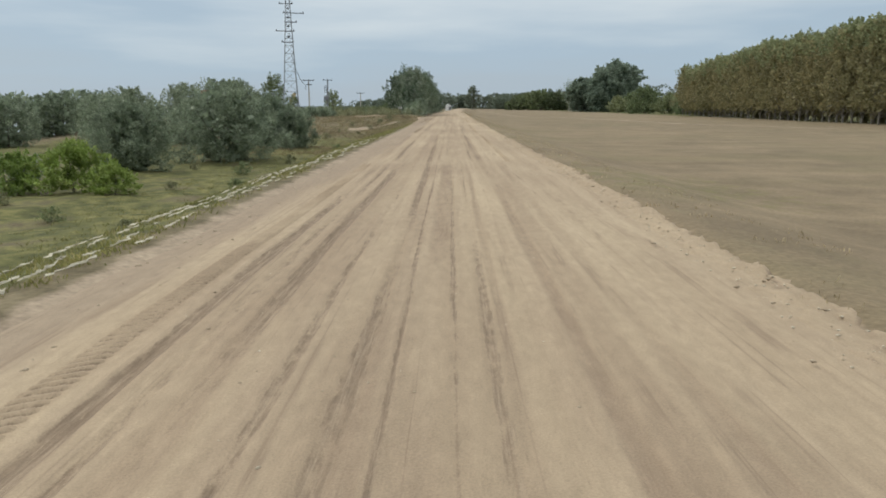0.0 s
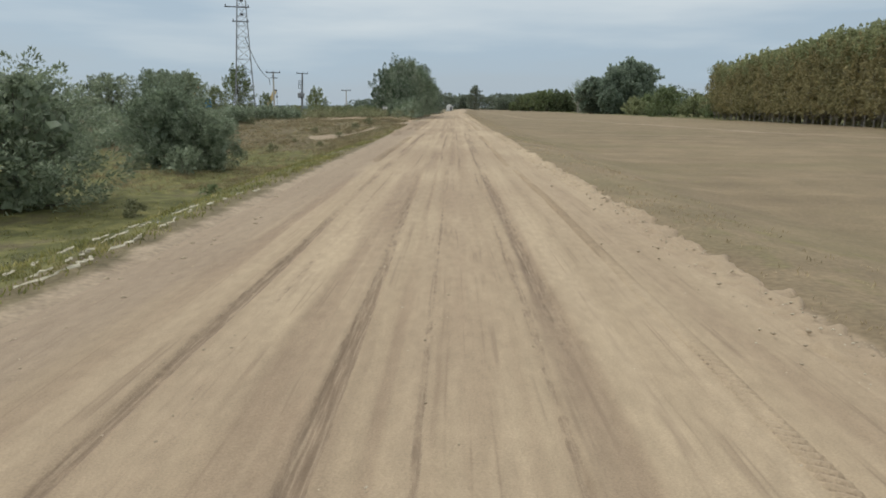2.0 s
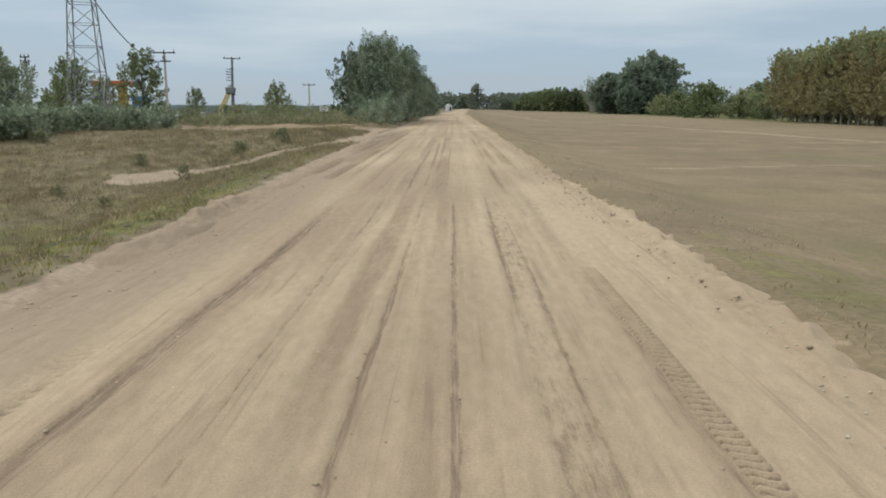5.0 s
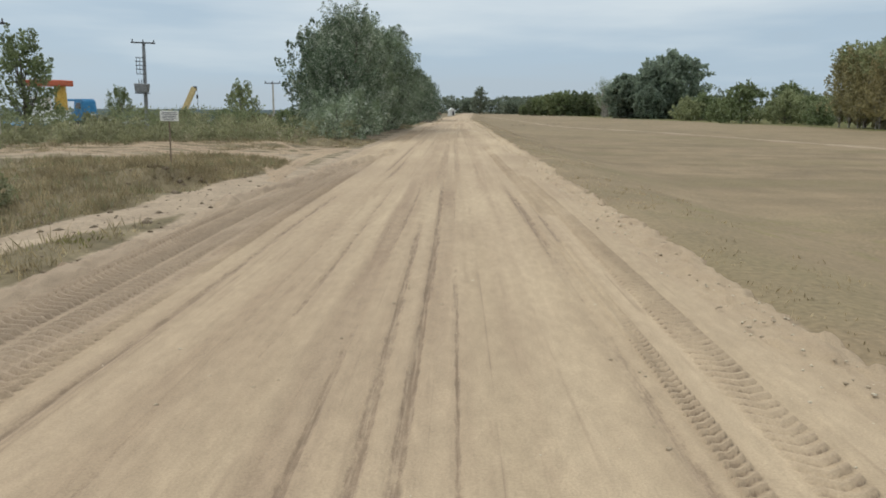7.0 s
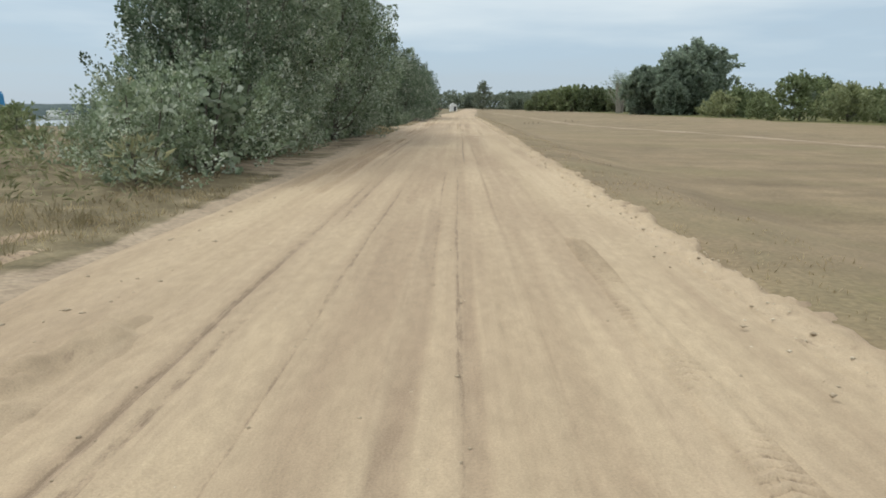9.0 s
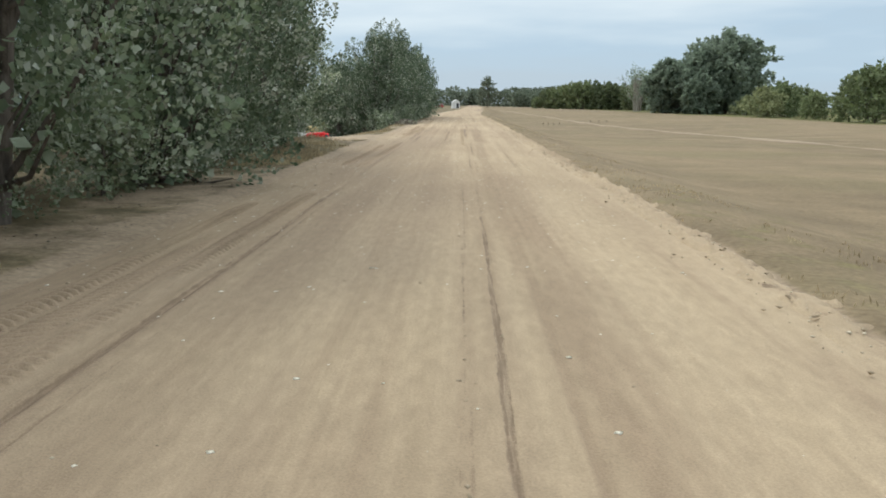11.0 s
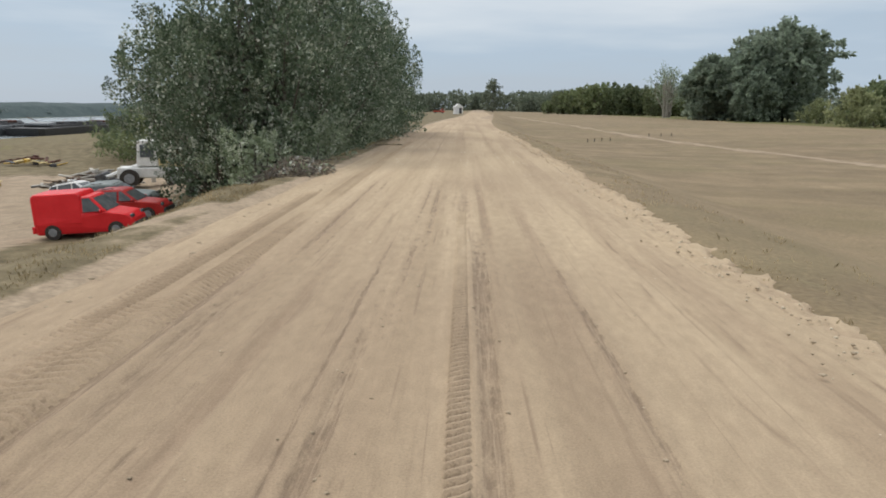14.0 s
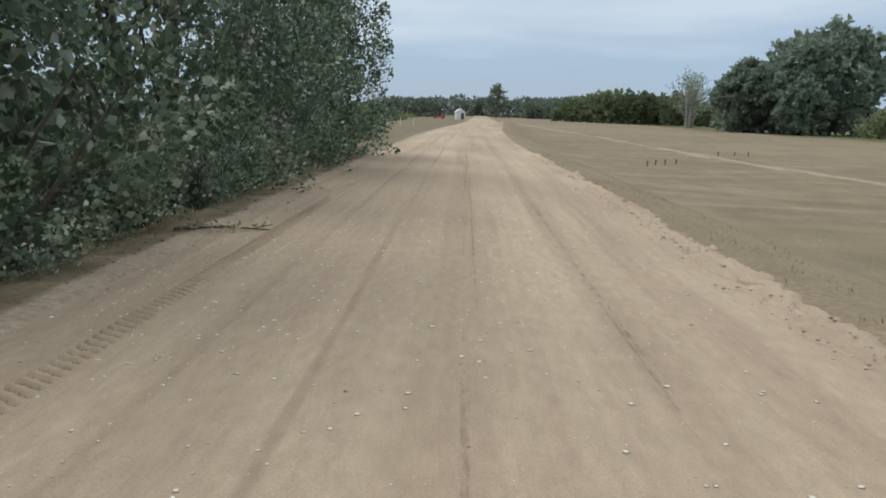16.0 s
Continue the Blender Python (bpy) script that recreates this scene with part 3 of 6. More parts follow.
# wheel ruts, stretch by stretch: from y, to y, then each rut's place across, half width and how dark and crisp it is (below 0.5: a broad soft band)
STRETCHES = [
    (-8, 34, (-3.02, 0.11, 0.8), (-2.62, 0.07, 0.75), (-2.2, 0.11, 0.85), (-1.58, 0.06, 0.6), (-1.0, 0.09, 0.85), (-0.66, 0.03, 0.9), (-0.82, 0.14, 0.35), (-0.33, 0.2, 0.45), (-0.12, 0.03, 0.7), (0.29, 0.05, 0.7), (0.45, 0.06, 0.35), (1.15, 0.10, 0.4), (1.9, 0.12, 0.3)),
    (28, 66, (-3.42, 0.17, 0.45), (-2.58, 0.085, 0.8), (-2.15, 0.03, 0.7), (-1.55, 0.14, 0.4), (-1.08, 0.09, 0.95), (-1.22, 0.18, 0.45), (-0.27, 0.03, 0.6), (0.76, 0.045, 0.7), (1.1, 0.10, 0.75), (1.12, 0.17, 0.4), (-0.62, 0.05, 0.4)),
    (60, 110, (-2.6, 0.09, 0.85), (-2.45, 0.03, 0.7), (-0.86, 0.2, 0.45), (-0.5, 0.04, 0.95), (0.03, 0.14, 0.4), (0.28, 0.035, 0.8), (1.17, 0.18, 0.6), (1.02, 0.04, 0.8), (1.33, 0.03, 0.7), (2.2, 0.13, 0.6), (-1.5, 0.03, 0.6)),
    (104, 148, (-3.22, 0.05, 0.75), (-1.03, 0.045, 1.0), (-1.2, 0.16, 0.45), (-0.62, 0.05, 0.75), (-0.15, 0.21, 0.49), (-0.33, 0.05, 0.8), (0.03, 0.03, 0.8), (1.66, 0.08, 0.7), (1.95, 0.05, 0.6), (-2.3, 0.03, 0.6), (-1.8, 0.04, 0.55)),
    (142, 188, (-2.6, 0.05, 0.75), (-2.28, 0.06, 0.6), (-1.5, 0.03, 0.6), (-0.42, 0.15, 0.42), (-0.3, 0.03, 0.6), (0.1, 0.03, 0.6), (0.2, 0.09, 0.35), (0.9, 0.04, 0.35)),
    (182, 218, (-3.25, 0.06, 0.85), (-3.0, 0.03, 0.75), (-2.35, 0.42, 0.3), (0.42, 0.035, 0.85), (0.02, 0.02, 0.6), (0.1, 0.02, 0.55), (0.95, 0.06, 0.3)),
    (214, 240, (0.36, 0.03, 0.6), (0.58, 0.035, 0.85), (0.93, 0.2, 0.3), (1.98, 0.03, 0.7), (2.08, 0.02, 0.6), (-3.2, 0.1, 0.35)),
    (234, 264, (-3.17, 0.13, 0.7), (-2.74, 0.12, 0.75), (-1.17, 0.03, 0.8), (-0.95, 0.08, 0.65), (-0.66, 0.05, 0.7), (0.38, 0.1, 0.7), (1.1, 0.28, 0.4), (1.57, 0.04, 0.65), (-1.9, 0.08, 0.4), (-2.2, 0.03, 0.6)),
    (256, 275, (-2.58, 0.045, 0.85), (-2.26, 0.045, 0.8), (-0.82, 0.04, 0.6), (-0.55, 0.06, 0.6), (0.2, 0.12, 0.6), (0.62, 0.08, 0.4), (1.4, 0.05, 0.3)),
    (280, 640, (0.15, 0.025, 0.7), (0.26, 0.025, 0.65), (-1.25, 0.05, 0.4), (-2.4, 0.06, 0.35), (1.9, 0.05, 0.5))]
RUTS = [(y0, y1, *r) for y0, y1, *those in STRETCHES for r in those]


def rut_drift(k, y):
    return 0.05 * np.sin(y * 0.055 + 0.7) + 0.03 * np.sin(y * 0.11 + k * 1.7) + 0.014 * np.sin(y * 0.41 + 2.3 * k)


def driven(y):
    """How churned the road is along its length: smooth, freshly graded stretches lie between rutted ones."""
    return np.interp(y, [0, 40, 90, 130, 150, 180, 214, 228, 240, 262, 276, 300, 330], [1, 0.95, 0.9, 0.8, 0.55, 0.28, 0.25, 0.6, 1, 0.95, 0.3, 0.4, 0.6])


def ruts(u, y):
    """The height that the wheel ruts and their crumbled shoulders add, how far the sand is pressed and darkened for the
    ruts' shade, and where it is loosely churned.
    """
    z, pressed_shade, churned = 0.0 * u, 0.0 * u, 0.0 * u
    for k, (y0, y1, c, w, a) in enumerate(RUTS):
        ends = step((y - y0) / 7) * step((y1 - y) / 7)
        if not np.any(ends):
            continue
        amp = a * ends * np.clip(0.75 + 0.35 * np.sin(y * 0.17 + 2.3 * k) + 0.25 * np.sin(y * 0.53 + k), 0, 1)
        s = (u - c - rut_drift(k, y)) / (w * (1 + 0.15 * np.sin(y * 0.7 + k)))
        deep = min(0.05, 0.5 * w + 0.006)
        z = z - deep * amp * np.exp(-s ** 4)
        z = z + 0.45 * deep * amp * (np.exp(-((s - 1.4) / 0.4) ** 2) * (0.7 + 0.4 * np.sin(y * 1.1 + k)) + np.exp(-((s + 1.4) / 0.4) ** 2) * (0.7 + 0.4 * np.sin(y * 1.3 + 2 * k)))
        if a < 0.5:
            churned = np.maximum(churned, 1.75 * amp * np.exp(-np.abs(s / 1.1) ** 6))
        else:
            pressed_shade = np.maximum(pressed_shade, amp * np.exp(-(s / 1.1) ** 8))
            churned = np.maximum(churned, 0.42 * amp * np.exp(-np.abs(s / (1.3 + 0.12 / w)) ** 3))
    return z, pressed_shade, np.clip(churned, 0, 1)


def damp_shade(u, y):
    """Darker sand: damp along the road's low side, and the trees' shade painted under the poplars."""
    low = 0.62 * step((-u - 3.2 - 0.5 * step((30 - y) / 12) - 0.25 * np.sin(y * 0.06) - 0.15 * wave(u, y, 0.8)) / 0.7) * (1 - step((y - 146) / 16))
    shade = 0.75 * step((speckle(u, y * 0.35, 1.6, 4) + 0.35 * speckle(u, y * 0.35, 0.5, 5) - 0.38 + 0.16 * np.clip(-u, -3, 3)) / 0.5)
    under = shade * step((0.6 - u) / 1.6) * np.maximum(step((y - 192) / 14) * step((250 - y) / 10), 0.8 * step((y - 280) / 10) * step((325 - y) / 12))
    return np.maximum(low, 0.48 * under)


def road_z(u, y):
    z = 0.05 - 0.004 * u ** 2 + 0.025 * wave(u, y, 0.35) + 0.006 * wave(u, y, 2.3)
    z = z + ruts(u, y)[0]
    z = z + 0.10 * np.exp(-((u + 5.0 - 0.12 * np.sin(y * 0.21)) / 0.3) ** 2) * step((y - 100) / 25) * step((160 - y) / 8)
    ragged = 0.10 * wave(u * 0, y, 0.9)
    edge = np.maximum(step((u - right_edge(y) + 0.25 + ragged) / 0.4), step((left_edge(y) + 0.1 + ragged - u) / 0.7))
    return z - 0.34 * edge


def dress(me, pressed_shade, churned, wet_shade, worn):
    """Gives a sand mesh the maps that its material reads."""
    for name, values in (("pressed_shade", pressed_shade), ("churned", churned), ("damp_shade", wet_shade), ("driven", worn)):
        att = me.attributes.new(name, "FLOAT", "POINT")
        att.data.foreach_set("value", np.asarray(values, np.float32).ravel())


def road_piece(name, y0, y1, dy, dx):
    u, y = np.meshgrid(np.arange(-6.4, 5.21, dx), np.arange(y0, y1 + dy / 2, dy))
    z = road_z(u, y) + ground_z(middle(y), y)
    z = z + 0.005 * np.clip(1.5 - dy, 0, 1) * rng.normal(size=z.shape) * np.clip(wave(u, y, 1.9) + 0.4, 0, 1)
    me = grid_mesh(name, u + middle(y), y, z, SAND)
    _, pressed_shade, churned = ruts(u, y)
    dress(me, pressed_shade, churned, damp_shade(u, y), driven(y) ** 1.5)
    return link(me, name)


tagged(road_piece("road", -6, 330, 0.9, 0.04), "wide sandy dirt road with tyre ruts along it", "dirt road", kind="structure")
tagged(road_piece("road_far", 329.9, 640, 2.0, 0.25), "far end of the sandy dirt road", "dirt road", kind="structure")


def shoulder(side, y0, y1, high, seed, label):
    """A crumbled berm of loose sand and clods thrown up along one edge of the road."""
    v, y = np.meshgrid(np.arange(-0.85, 0.86, 0.06), np.arange(y0, y1, 0.16))
    line = right_edge(y) - 0.1 if side > 0 else np.interp(y, [96, 108, 130, 141, 147, 151, 155, 160, 168], [5.2, 5.3, 5.7, 5.7, 5.15, 5.1, 4.4, 3.9, 3.7])
    shift = 0.26 * (speckle(0, y, 2.3, seed) - 0.5) + 0.22 * (speckle(0, y, 0.5, seed + 1) - 0.5) + 0.3 * (speckle(v, y, 0.2, seed + 2) - 0.5)
    s = v + shift
    tall = high * (0.25 + 1.0 * speckle(0, y, 4.0, seed + 3))
    lumps = (speckle(v, y, 0.5, seed + 4) - 0.5) * 0.05 + (speckle(v, y, 0.15, seed + 5) - 0.5) * 0.09 + np.clip(speckle(v, y, 0.2, seed + 6) - 0.72, 0, 1) * 0.3
    z = tall * np.exp(-((s + 0.18) / 0.26) ** 2) + lumps * step((s + 0.75) / 0.4) * step((0.75 - s) / 0.4) - 0.5 * step((s - 0.02) / 0.4)
    z = z - 0.09 * step((-v - 0.55) / 0.3)
    x = side * (line + v)
    base = 0.05 - 0.004 * x ** 2 + ground_z(middle(y), y)
    ends = step((y - y0) / 3) * step((y1 - y) / 3)
    me = grid_mesh("road_shoulder", x + middle(y), y, base + z * ends - 0.3 * (1 - ends), SAND)
    # hollows between the lumps are coloured dark to give them shade
    dress(me, np.clip(0.9 * step((-lumps - 0.01) / 0.03) * speckle(v, y, 1.1, seed + 7), 0, 1), 0.4 * step((s - 0.05) / 0.3), damp_shade(x, y), 0 * y)
    return tagged(link(me, "road_shoulder"), label, "road shoulder", "crumbling edges of the road", "structure")


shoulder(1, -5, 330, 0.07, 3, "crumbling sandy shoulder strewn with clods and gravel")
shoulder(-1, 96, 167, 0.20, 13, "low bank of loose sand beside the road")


def tread(u0, y0, y1, w, pitch, depth, slant, seed):
    """The print of a ribbed tyre in the sand: crisp slanting lugs in a band along the road."""
    u, y = np.meshgrid(np.linspace(-w / 2, w / 2, 7), np.arange(y0, y1, pitch / 4))
    drift = 0.05 * np.sin(y * 0.055 + 0.7) + 0.03 * np.sin(y * 0.13 + seed)
    phase = np.round(y * 4 / pitch) / 4 + 0.125
    lug = np.where(np.sin(2 * math.pi * phase) > 0, 1.0, -1.0)
    ends = step((y - y0) / 3) * step((y1 - y) / 3)
    worn = np.clip(0.75 + 0.35 * (w > 0.7) + 0.8 * wave(u, y, 0.35, seed) + 0.35 * wave(u * 3, y, 1.9, seed), 0, 1) * (np.abs(u) < 0.46 * w)
    yy = y - slant * (np.abs(u) if w > 0.45 else u) + 0.012 * wave(u * 4, y, 5.0, seed)
    z = road_z(u0 + u + drift, yy) + 0.014 + depth * lug * worn * ends - 0.05 * (1 - ends) - 0.05 * (np.abs(u) > 0.46 * w)
    me = grid_mesh("tyre_track", u0 + u + drift, yy, z, SAND, False)
    # the gaps between lugs get their shade as a darker colour
    dress(me, 1.0 * (lug < 0) * worn * ends, 0.25 * ends * worn, damp_shade(u0 + u + drift, y), 0 * y)
    ob = link(me, "tyre_track")
    return tagged(ob, "tyre tread print stamped into the dry sand, with painted shade between lugs", "tyre track", "tyre tracks on the road", "structure")


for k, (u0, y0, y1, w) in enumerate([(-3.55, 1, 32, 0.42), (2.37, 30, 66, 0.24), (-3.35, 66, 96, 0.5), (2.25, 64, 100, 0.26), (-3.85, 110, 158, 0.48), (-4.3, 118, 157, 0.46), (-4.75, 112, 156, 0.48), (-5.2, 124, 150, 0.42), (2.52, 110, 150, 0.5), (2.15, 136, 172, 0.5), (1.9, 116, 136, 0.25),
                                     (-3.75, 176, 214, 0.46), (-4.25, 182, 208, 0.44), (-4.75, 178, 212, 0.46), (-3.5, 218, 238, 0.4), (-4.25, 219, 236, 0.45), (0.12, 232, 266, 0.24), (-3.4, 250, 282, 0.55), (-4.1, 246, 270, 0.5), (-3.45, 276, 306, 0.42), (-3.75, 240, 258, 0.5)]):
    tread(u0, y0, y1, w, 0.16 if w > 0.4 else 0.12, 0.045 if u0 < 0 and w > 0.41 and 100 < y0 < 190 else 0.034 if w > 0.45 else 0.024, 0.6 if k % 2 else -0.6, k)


def pebbles(name, xyr, material, label, category, flat=0.6, seed=3):
    """Loose lumps, each a small uneven eight-faced stone half sunk in the ground."""
    r = np.random.RandomState(seed)
    base = np.array([(1, 0, 0), (0, 1, 0), (-1, 0, 0), (0, -1, 0), (0, 0, 1), (0, 0, -1)], float)
    tri = np.array([(0, 1, 4), (1, 2, 4), (2, 3, 4), (3, 0, 4), (1, 0, 5), (2, 1, 5), (3, 2, 5), (0, 3, 5)])
    n = len(xyr)
    s = xyr[:, 3][:, None, None] * (0.6 + 0.7 * r.rand(n, 6, 1)) * np.array([1, 1, flat])
    a = r.rand(n) * 6.28
    v = base[None] * s
    c, d = np.cos(a)[:, None], np.sin(a)[:, None]
    v = np.stack([v[..., 0] * c - v[..., 1] * d, v[..., 0] * d + v[..., 1] * c, v[..., 2]], -1) + xyr[:, None, :3]
    me = bpy.data.meshes.new(name)
    fill(me, v.reshape(-1, 3), (tri[None] + 6 * np.arange(n)[:, None, None]).reshape(-1, 3))
    me.materials.append(material)
    return tagged(link(me, name), label, category, kind="stuff")


def scatter(n, x0, x1, y0, y1, r0, r1, seed, on_road=True, edge=0):
    r = np.random.RandomState(seed)
    x, y = x0 + (x1 - x0) * r.rand(n), y0 + (y1 - y0) * r.rand(n)
    if edge:
        x = right_edge(y) + edge + (x1 - x0) * 0.33 * r.normal(size=n)
    z = (road_z(x, y) if on_road else ground_z(x, y)) + 0.05 * (edge != 0)
    return np.stack([x, y, z, r0 + (r1 - r0) * r.rand(n) ** 3], -1)


pebbles("gravel", np.concatenate([scatter(7000, 3.2, 4.2, 0, 320, 0.006, 0.034, 11, True, -0.4), scatter(1500, -5, 3, 280, 312, 0.01, 0.022, 12), scatter(700, -5, 3.6, 0, 300, 0.01, 0.028, 13)]),
        STONE, "pale gravel strewn along the road's edge", "gravel", 0.6, 5)
def crumbs(n, seed):
    """Crumbled lumps along the shoulders of the ruts."""
    r = np.random.RandomState(seed)
    k = r.randint(len(RUTS), size=n)
    y0, y1, c, w, a = np.array(RUTS)[k].T
    y = y0 + (np.minimum(y1, 330) - y0) * r.rand(n)
    x = c + rut_drift(k, y) + np.where(r.rand(n) < 0.5, -1, 1) * w * (1.2 + 0.25 * r.normal(size=n))
    keep = (a > 0.5) & (speckle(x, y, 2.2, seed) > 0.45) & (y > 0)
    return np.stack([x, y, road_z(x, y), 0.008 + 0.022 * r.rand(n) ** 2], -1)[keep]


pebbles("clods", np.concatenate([crumbs(6000, 24), scatter(1500, -5.2, -3.9, 0, 330, 0.02, 0.07, 21), scatter(1500, -4, 3.4, 0, 320, 0.01, 0.032, 22), scatter(4200, 3.0, 4.4, 0, 320, 0.006, 0.05, 23, True, -0.35)]),
        CLOD, "dry earth clods scattered over the sand", "clods", 0.55, 6)


def fallen(n, y0, y1, seed):
    """Leaves blown over the sand, thickest under the trees' side of the road."""
    r = np.random.RandomState(seed)
    x, y = -5.4 + 8.6 * r.rand(n) ** 1.5, y0 + (y1 - y0) * np.clip(0.5 + 0.22 * r.normal(size=n), 0, 1)
    return np.stack([x, y, road_z(x, y) + 0.006, 0.017 + 0.022 * r.rand(n) ** 2], -1)


pebbles("bank_clods", np.concatenate([scatter(700, -11.5, -5.7, 70, 148, 0.03, 0.16, 35, False), scatter(160, -8.6, -5.8, 122, 142, 0.012, 0.07, 37, False), scatter(70, -10.0, -8.0, 143.4, 145.4, 0.03, 0.15, 38, False)]), EARTH, "dark dry clods of earth on the bank", "clods", 0.6, 36)
pebbles("leaf_litter", np.concatenate([scatter(1500, -7.4, -4.9, 276, 318, 0.015, 0.05, 41, False), scatter(700, -8.4, -5.9, 186, 226, 0.015, 0.05, 42, False)]) + np.array([0, 0, 0.012, 0]), DEAD_LEAF, "brown leaf litter and twigs trodden into the verge", "leaves", 0.25, 34)
pebbles("fallen_leaves", np.concatenate([fallen(1000, 196, 240, 31), fallen(800, 272, 310, 32)]), FALLEN, "pale fallen poplar leaves strewn over the sand", "leaves", 0.14, 33)


def wheel_track(points, w, seed, lug=0.03):
    """A wheel's print that curves over the open ground: a shallow band of slanting lugs with raised edges."""
    r = np.random.RandomState(seed)
    c = np.array(points, float)
    t = np.concatenate([[0], np.cumsum(np.hypot(*np.diff(c, axis=0).T))])
    s = np.arange(0, t[-1], 0.11)
    line = np.stack([np.interp(s, t, c[:, 0]), np.interp(s, t, c[:, 1])], -1)
    win = np.ones(51) / 51
    pad = np.concatenate([np.repeat(line[:1], 25, 0), line, np.repeat(line[-1:], 25, 0)])
    line = np.stack([np.convolve(pad[:, k], win, "valid") for k in (0, 1)], -1)
    d = np.gradient(line, axis=0)
    d /= np.linalg.norm(d, axis=1)[:, None] + 1e-9
    o, S = np.meshgrid(np.linspace(-w / 2, w / 2, 5), s)
    X, Y = line[:, :1] - d[:, 1:] * o, line[:, 1:] + d[:, :1] * o
    ends = step(S / 2.5) * step((s[-1] - S) / 2.5)
    print_ = np.clip(2.5 * np.sin(2 * math.pi * (S + 0.6 * np.abs(o)) / 0.24 + 0.5 * np.sin(S)), -1, 1) * np.clip(0.5 + wave(X, Y, 0.6, seed), 0, 1)
    Z = ground_z(X, Y) + 0.035 * ends + lug * print_ * ends - 0.06 * (1 - ends) + 0.004 * r.normal(size=X.shape)
    Z[:, (0, -1)] -= 0.09
    me = grid_mesh("tyre_track", X, Y, Z, SAND)
    # shade between the lugs is painted here too, as darker sand
    dress(me, 0.75 * (print_ < 0) * ends, 0.35 * ends, 0 * X, 0 * X)
    return tagged(link(me, "tyre_track"), "tyre print curving over the sandy ground", "tyre track", "tyre tracks beside the road", "structure")


for k, pts in enumerate([[(-5.9, 146), (-8, 152), (-13, 156.5), (-24, 158.5), (-38, 160)], [(-5.9, 150), (-8.6, 157), (-15, 161), (-26, 162.5), (-38, 163)], [(-5.9, 166), (-8.5, 161), (-15, 158.5), (-30, 157)],
                         [(-5.9, 159), (-9, 163.5), (-16, 165), (-27, 165.5)], [(-6.2, 170), (-8.3, 165), (-12, 162.5), (-22, 161)],
                         [(-5.9, 144), (-6.6, 152), (-7.0, 160), (-6.3, 169)]]):
    for off in (0.0, 1.75):
        wheel_track([(x - 0.25 * off, y + off) for x, y in pts], 0.42 + 0.08 * (k % 3), 200 + 2 * k + int(off), 0.014 + 0.006 * (k % 2))
for k, pts in enumerate([[(-5.9, 236), (-8.5, 244), (-13, 253), (-19, 262), (-24, 272)], [(-5.9, 241), (-9, 248.5), (-14, 256), (-22, 262), (-34, 266)]],):
    for off in (0.0, 1.7):
        wheel_track([(x - 0.55 * off, y + 0.7 * off) for x, y in pts], 0.4, 230 + 2 * k + int(off), 0.02)


# ---- plants ----
def leaves_mesh(name, p, d, length, width, material, seed=0, fold=0.12):
    """One mesh of many small four-cornered leaves: foot, two sides and tip."""
    r = np.random.RandomState(seed)
    n = len(p)
    d = d / (np.linalg.norm(d, axis=1)[:, None] + 1e-9)
    s = np.cross(d, r.normal(size=(n, 3)))
    s /= np.linalg.norm(s, axis=1)[:, None] + 1e-9
    up = np.cross(s, d)
    L, W = np.asarray(length).reshape(-1, 1), np.asarray(width).reshape(-1, 1)
    mid = p + d * L * 0.45 + up * L * fold
    v = np.stack([p, mid + s * W / 2, p + d * L, mid - s * W / 2], 1).reshape(-1, 3)
    me = bpy.data.meshes.new(name)
    fill(me, v, np.arange(4 * n).reshape(-1, 4))
    me.materials.append(material)
    return me


def wood_mesh(name, paths, material, sides=6):
    """Tapered round limbs: each path a list of (point, radius)."""
    v, q = [], []
    for path in paths:
        for k, (p, r) in enumerate(path):
            p = np.asarray(p, float)
            nxt = np.asarray(path[min(k + 1, len(path) - 1)][0], float) - np.asarray(path[max(k - 1, 0)][0], float)
            nxt /= np.linalg.norm(nxt) + 1e-9
            a = np.cross(nxt, (0.3, 1, 0.2))
            a /= np.linalg.norm(a)
            b = np.cross(nxt, a)
            base = len(v)
            for t in range(sides):
                w = 2 * math.pi * t / sides
                v.append(p + r * (math.cos(w) * a + math.sin(w) * b))
            if k:
                for t in range(sides):
                    u = (t + 1) % sides
                    q.append((base - sides + t, base - sides + u, base + u, base + t))
    me = bpy.data.meshes.new(name)
    fill(me, np.array(v), np.array(q))
    me.polygons.foreach_set("use_smooth", np.ones(len(q), bool))
    me.materials.append(material)
    return me


